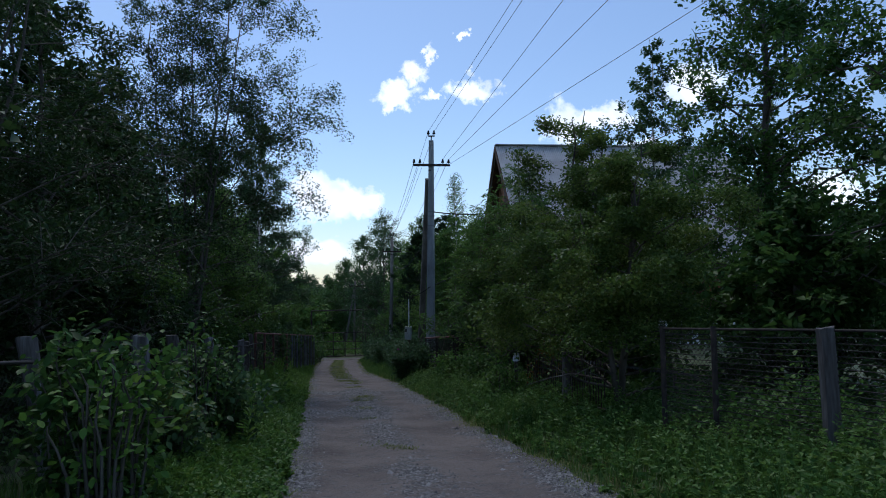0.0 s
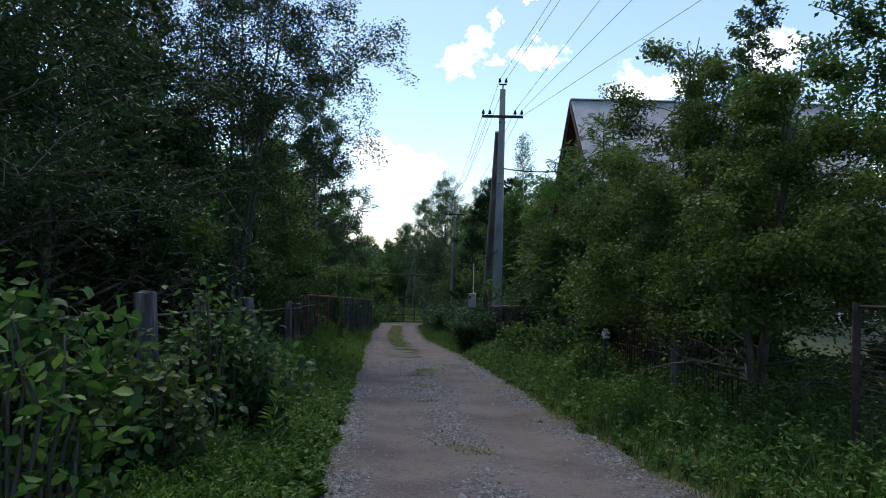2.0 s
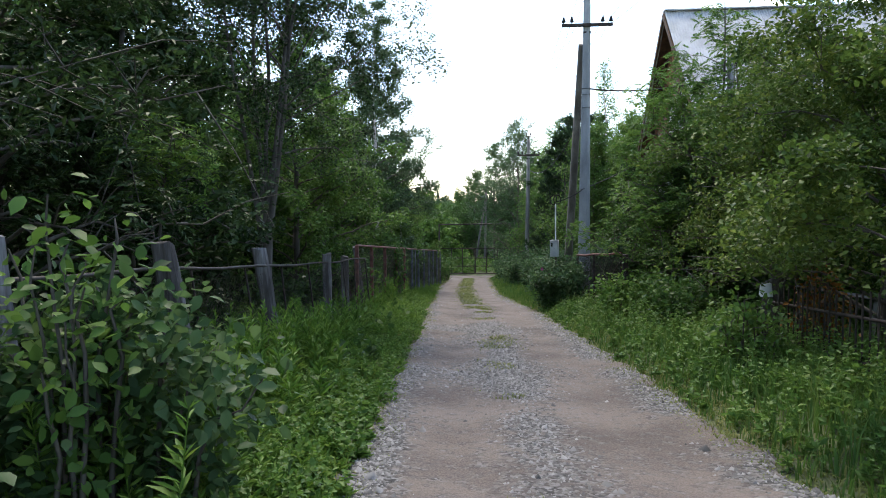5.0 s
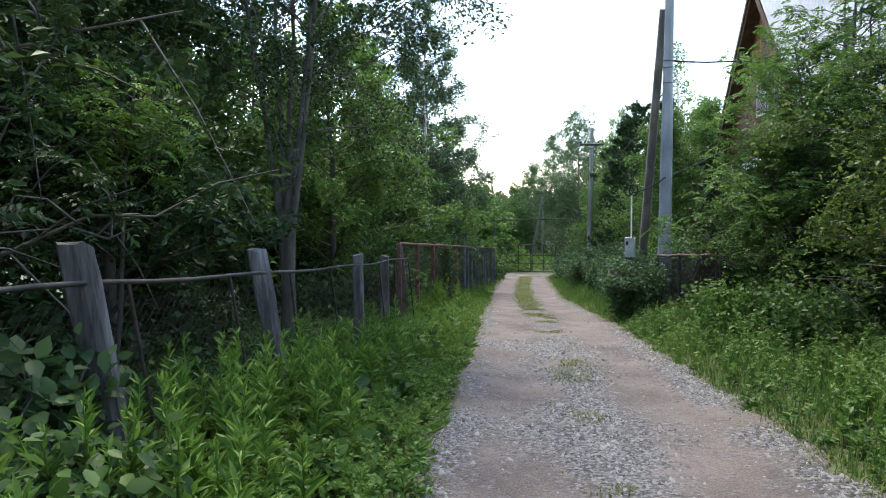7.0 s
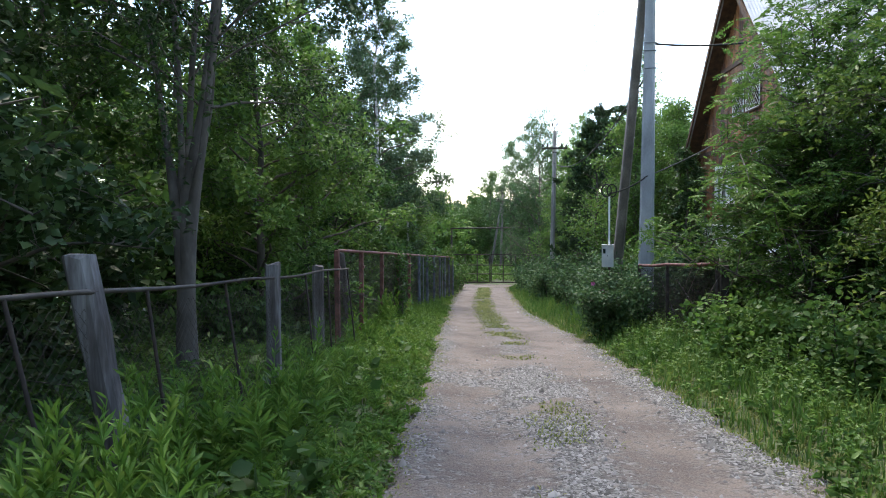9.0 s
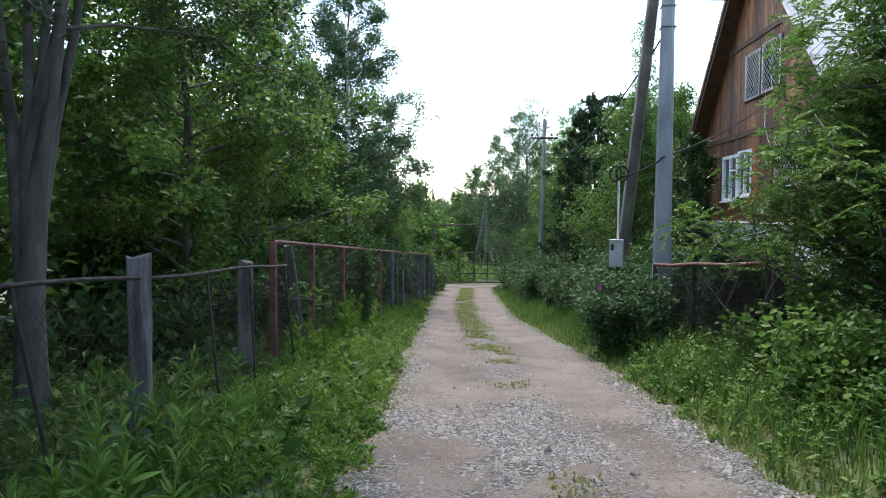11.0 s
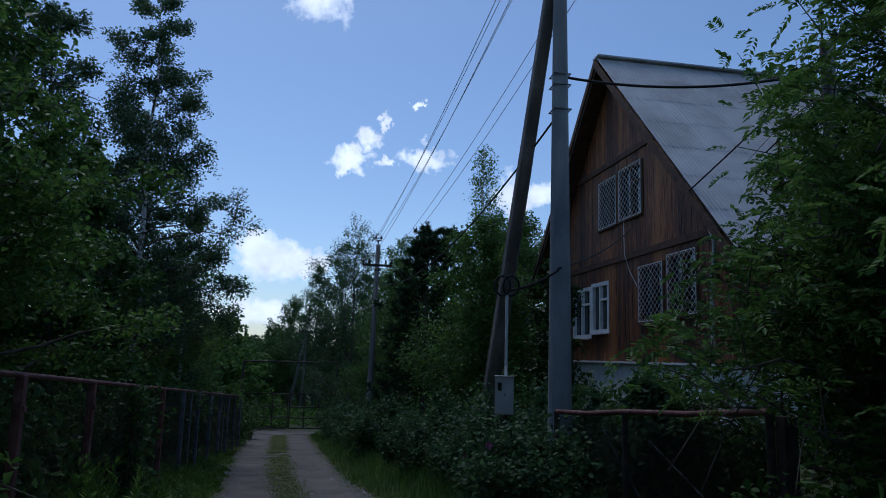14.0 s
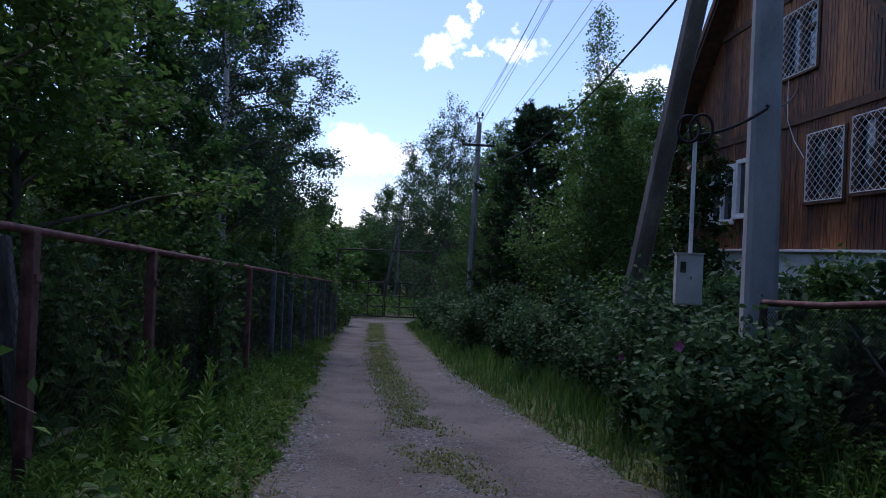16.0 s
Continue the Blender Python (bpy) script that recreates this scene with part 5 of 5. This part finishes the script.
for n, (x, y, h, r, l, s, m) in enumerate([(-2.15, 5.8, 1.6, 0.6, 2300, 0.085, "leaf"), (-2.05, 9.3, 1.25, 0.7, 3600, 0.08, "leafblue"), (-1.95, 5.5, 1.45, 0.45, 420, 0.075, "leafspring"), (-2.2, 7.6, 0.95, 0.55, 1500, 0.08, "leafblue"), (-2.1, 7.4, 1.1, 0.3, 400, 0.08, "leafyellow"), (-2.15, 9.1, 1.75, 0.4, 640, 0.08, "leaflight"), (-2.45, 10.3, 0.95, 0.6, 1800, 0.08, "leaf"), (-2.9, 3.6, 1.0, 0.7, 1800, 0.09, "leaf"), (-2.5, 11.0, 0.6, 0.6, 1500, 0.08, "leafblue"), (-2.5, 7.5, 0.75, 0.7, 2400, 0.08, "leaf"), (3.2, 22.2, 1.0, 0.9, 4200, 0.08, "leaflight"), (2.7, 20.6, 1.1, 0.9, 4600, 0.08, "leaflight"), (3.0, 18.6, 1.0, 0.9, 3500, 0.08, "leaf"), (4.4, 6.9, 0.9, 0.7, 2200, 0.07, "leaflight"), (2.72, 14.1, 1.0, 0.45, 900, 0.075, "leaflight"), (-3.5, 28.6, 1.9, 0.45, 1800, 0.08, "leaf"), (-3.3, 12.1, 0.95, 0.5, 900, 0.12, "leafblue")]):
    bush("raspberry_bush", "leafy raspberry bush at the verge", x, y, h, r, l, s, M[m], 450 + n, group="verge shrubs", stems=16, full=True)


# ---- grass, weeds and gravel ----
def blades(name, rng, x, y, h, w, bend=0.35):
    n = len(x)
    z = ground_height(x, y) - 0.01
    a = rng.uniform(0, 6.283, n)
    d = np.stack([np.cos(a), np.sin(a), np.zeros(n)], 1)
    s = np.stack([-np.sin(a), np.cos(a), np.zeros(n)], 1)
    p = np.stack([x, y, z], 1)
    up = np.array([0, 0, 1.0])
    b = (bend * rng.uniform(0.3, 1.6, n) * h)[:, None]
    hh, ww = h[:, None], w[:, None]
    v = np.stack([p - s * ww, p + s * ww, p + d * b * 0.3 + up * hh * 0.55 + s * ww * 0.8, p + d * b * 0.3 + up * hh * 0.55 - s * ww * 0.8, p + d * b + up * hh * (1 - 0.25 * bend)], 1)
    i = np.arange(n)[:, None] * 5
    return np_mesh(name, v.reshape(-1, 3), np.concatenate([i + (0, 1, 2), i + (0, 2, 3), i + (3, 2, 4)], 0))


def verge(rng, n, side, y0, y1, far, power=1.0):
    y = y0 + (y1 - y0) * rng.uniform(0, 1, n) ** 1.5
    u = rng.uniform(0, 1, n) ** power
    edge = lane_half(y) - 0.10 + 0.12 * bumps(0 * y, y, 1.7)
    return lane(y) + side * (edge + u * far), y, u


rng = np.random.default_rng(21)
for side, far in ((-1, 2.6), (1, 3.4)):
    x, y, u = verge(rng, 54000 if side > 0 else 44000, side, 1.0, 58, far)
    tall = np.interp(u * far, (0, 0.35, 0.9, 3), (0.09, 0.28, 0.5, 0.62)) * (0.8 + 0.35 * bumps(x, y, 1.3)) * (0.42 if side < 0 else 0.95)
    h = tall * rng.uniform(0.5, 1.25, len(x))
    tagged(part("grass", blades("grass", rng, x, y, h, rng.uniform(0.003, 0.006, len(x)) * (1 + 0.035 * y)), M["grass"], None, "tall green verge grass along the lane"), category="grass", kind="stuff")
# short pale grass at the edges and on the crown
x1_, y1_, u1 = verge(rng, 22000, 1, 3, 58, 0.75)
x2_, y2_, u2 = verge(rng, 17000, -1, 3, 58, 0.6)
y3 = np.concatenate([24 + 33 * rng.uniform(0, 1, 26000), rng.uniform(4, 24, 8000)])
x3 = lane(y3) - 0.05 + rng.normal(size=len(y3)) * 0.17
ok = (bumps(x3, y3, 1.6) + bumps(x3, y3, 0.7) > np.where(y3 > 24, -0.62 + 0.5 * (y3 < 27), 0.38))
x1_, x2_ = x1_ - 0.22, x2_ + 0.18
xa, ya = np.concatenate([x1_, x2_, x3[ok]]), np.concatenate([y1_, y2_, y3[ok]])
mesh = blades("short_grass", rng, xa, ya, np.concatenate([(0.018 + 0.11 * np.concatenate([u1, u2]) ** 1.5) * rng.uniform(0.6, 1.3, len(x1_) + len(x2_)), rng.uniform(0.02, 0.06, ok.sum())]), rng.uniform(0.003, 0.006, len(xa)) * (1 + 0.03 * ya), 1.1)
co = np.empty(len(mesh.vertices) * 3, np.float32)
mesh.vertices.foreach_get("co", co)
co = co.reshape(-1, 3)
co[:, 2] += np.repeat((np.maximum(ground_height(xa, ya), road_height(xa, ya)) - ground_height(xa, ya)).astype(np.float32), 5)
mesh.vertices.foreach_set("co", co.ravel())
tagged(part("short_grass", mesh, M["drygrass"], None, "short pale grass tufts at the road edge"), category="grass", kind="stuff")


def weeds(name, label, rng, x, y, h, leaves, size, width, mat, lift=0.25, full=False):
    """Upright leafy stems."""
    n = len(x)
    z = ground_height(x, y)
    k = rng.uniform(0.15, 1.0, (n, leaves))
    lean = rng.normal(size=(n, 1, 2)) * 0.10
    p = np.stack([x[:, None] + lean[..., 0] * k * h[:, None], y[:, None] + lean[..., 1] * k * h[:, None], z[:, None] + k * h[:, None]], -1).reshape(-1, 3)
    a = rng.uniform(0, 6.283, len(p))
    way = np.stack([np.cos(a), np.sin(a), np.full(len(p), lift)], 1) * 2.2
    sz = size * (1.25 - 0.7 * k.reshape(-1, 1))
    me = leaves_mesh(name, rng, p, sz, width, way, -0.1, full=full)
    tagged(part(name, me, mat, None, label), category="weeds", kind="stuff")
    st = blades("stalks", rng, x, y, h * 1.02, np.full(n, 0.003), 0.12)
    tagged(part("weed_stalks", st, mat, None, "thin green stalks of verge weeds"), category="weeds", kind="stuff")


x, y, u = verge(rng, 2600, -1, 6, 42, 1.6, 0.8)
weeds("willowherb_weeds", "upright light green willowherb along the fence", rng, x, y, np.interp(u, (0, 0.25, 0.7, 1), (0.10, 0.2, 0.3, 0.2)) * rng.uniform(0.5, 1.3, len(x)), 20, 0.095, 0.22, M["leafspring"], 0.7)
# loose stands of tall willowherb
for n, yc in enumerate(np.concatenate([rng.uniform(9, 17.6, 16), rng.uniform(19, 27, 4)])):
    xc = float(lane(yc) - lane_half(yc) - 0.8 - 0.6 * rng.uniform())
    foot = Vector((xc, float(yc), float(ground_height(xc, yc))))
    ob = thing("willowherb", foot, "clump of tall yellowish green willowherb by the fence", "plant", "willowherb clumps")
    for _ in range(9):
        dx, dy = rng.normal(size=2) * (0.2, 0.3)
        h, k = rng.uniform(0.45, 0.9), rng.uniform(0.12, 1.0, 46)
        zf = float(ground_height(xc + dx, yc + dy)) - foot.z
        lean = rng.normal(size=2) * 0.1
        p = np.stack([dx + lean[0] * k * h, dy + lean[1] * k * h, zf + k * h], 1)
        a = rng.uniform(0, 6.283, 46)
        me = leaves_mesh("foliage", rng, p, 0.155 * (1.2 - 0.75 * k[:, None]), 0.19, np.stack([np.cos(a), np.sin(a), 0.5 + 0.9 * k], 1) * 2.2, -0.1, full=True)
        stalk = part("stem", Tubes().add([(dx, dy, zf - 0.03), (dx + lean[0] * h, dy + lean[1] * h, zf + h)], [0.005, 0.003], 5).mesh("stem"), M["leafspring"], ob)
        part("foliage", me, M["leafspring"], stalk)
# broad burdock and coltsfoot leaves
y = rng.uniform(9, 26, 130)
x = lane(y) - lane_half(y) - 0.35 - 1.2 * rng.uniform(0, 1, len(y))
weeds("broad_weeds", "low plants with broad dark green leaves beside fence", rng, x, y, rng.uniform(0.12, 0.34, len(x)), 6, 0.17, 0.72, M["leaf"], 0.35, full=True)
x, y, u = verge(rng, 2400, -1, 6, 30, 1.7, 0.9)
weeds("clover_weeds", "low mixed green herbs in the verge", rng, x, y, rng.uniform(0.08, 0.26, len(x)), 14, 0.06, 0.6, M["leaflight"], 0.3)
x, y, u = verge(rng, 2500, 1, 4, 27, 2.3, 0.6)
weeds("nettle_weeds", "leafy green nettles in the verge", rng, x, y, np.interp(u, (0, 0.3, 1), (0.12, 0.4, 0.7)) * rng.uniform(0.6, 1.15, len(x)), 18, 0.085, 0.5, M["leaflight"])
x, y, u = verge(rng, 1500, -1, 3.5, 13, 1.3, 0.9)
weeds("ground_elder", "low broad-leaved ground elder by the road", rng, x, y, rng.uniform(0.08, 0.28, len(x)), 16, 0.072, 0.6, M["leaflight"], full=True)
x, y = rng.uniform(-10, -3.6, 3000), rng.uniform(2, 45, 3000)
weeds("shade_weeds", "shady weeds on the floor of the wood", rng, x, y, rng.uniform(0.15, 0.5, len(x)), 6, 0.2, 0.5, M["leaf"])
x, y = rng.uniform(-6.6, -3.6, 1900), rng.uniform(14, 31, 1900)
weeds("fence_weeds", "light green weeds behind the netting fence", rng, x, y, rng.uniform(0.1, 0.3, len(x)), 14, 0.11, 0.35, M["leaflight"])
x, y = rng.uniform(3.6, 10, 2200), rng.uniform(2, 30, 2200)
weeds("shade_weeds", "rank weeds in the overgrown garden", rng, x, y, rng.uniform(0.2, 0.6, len(x)), 6, 0.2, 0.5, M["leaf"])
x, y = rng.uniform(-14, 9, 3000), rng.uniform(62.5, 90, 3000)
weeds("meadow_weeds", "tall light meadow weeds beyond the gate", rng, x, y, rng.uniform(0.5, 1.3, len(x)), 10, 0.4, 0.35, M["leaflight"])


def gravel():
    """Angular stones bedded in drifts over the road."""
    rng = np.random.default_rng(31)
    n = 230000
    y = 3.0 + 40 * rng.uniform(0, 1, n) ** 1.5
    u = rng.uniform(-1.7, 1.7, n)
    x = lane(y) + u
    ok = rng.uniform(0, 1, n) < 0.62 * drift(x, y) ** 1.3
    x, y, u = x[ok], y[ok], u[ok]
    n = len(x)
    s = rng.lognormal(math.log(0.0098), 0.42, n)[:, None, None] * (1 + 0.012 * y[:, None, None])
    t = np.array([(1, 0.1, 0), (-0.1, 1, 0), (-1, -0.1, 0), (0.1, -1, 0), (0, 0, 0.95)], float)[None] * rng.uniform(0.6, 1.3, (n, 5, 1))
    t[:, 4, :2] += rng.uniform(-0.55, 0.55, (n, 2))
    a = rng.uniform(0, 6.283, n)
    c, q = np.cos(a)[:, None], np.sin(a)[:, None]
    t = np.stack([t[..., 0] * c - t[..., 1] * q, t[..., 0] * q + t[..., 1] * c, t[..., 2]], -1) * s
    p = np.stack([x, y, road_height(x, y)], 1)[:, None] + t - np.array([0, 0, 0.002])
    i = np.arange(n)[:, None] * 5
    f = np.concatenate([i + q_ for q_ in ((0, 1, 4), (1, 2, 4), (2, 3, 4), (3, 0, 4))], 0)
    return np_mesh("gravel", p.reshape(-1, 3), f)


tagged(part("gravel", gravel(), M["gravelmix"], None, "loose pale grey crushed stone on the lane"), category="gravel", kind="stuff")
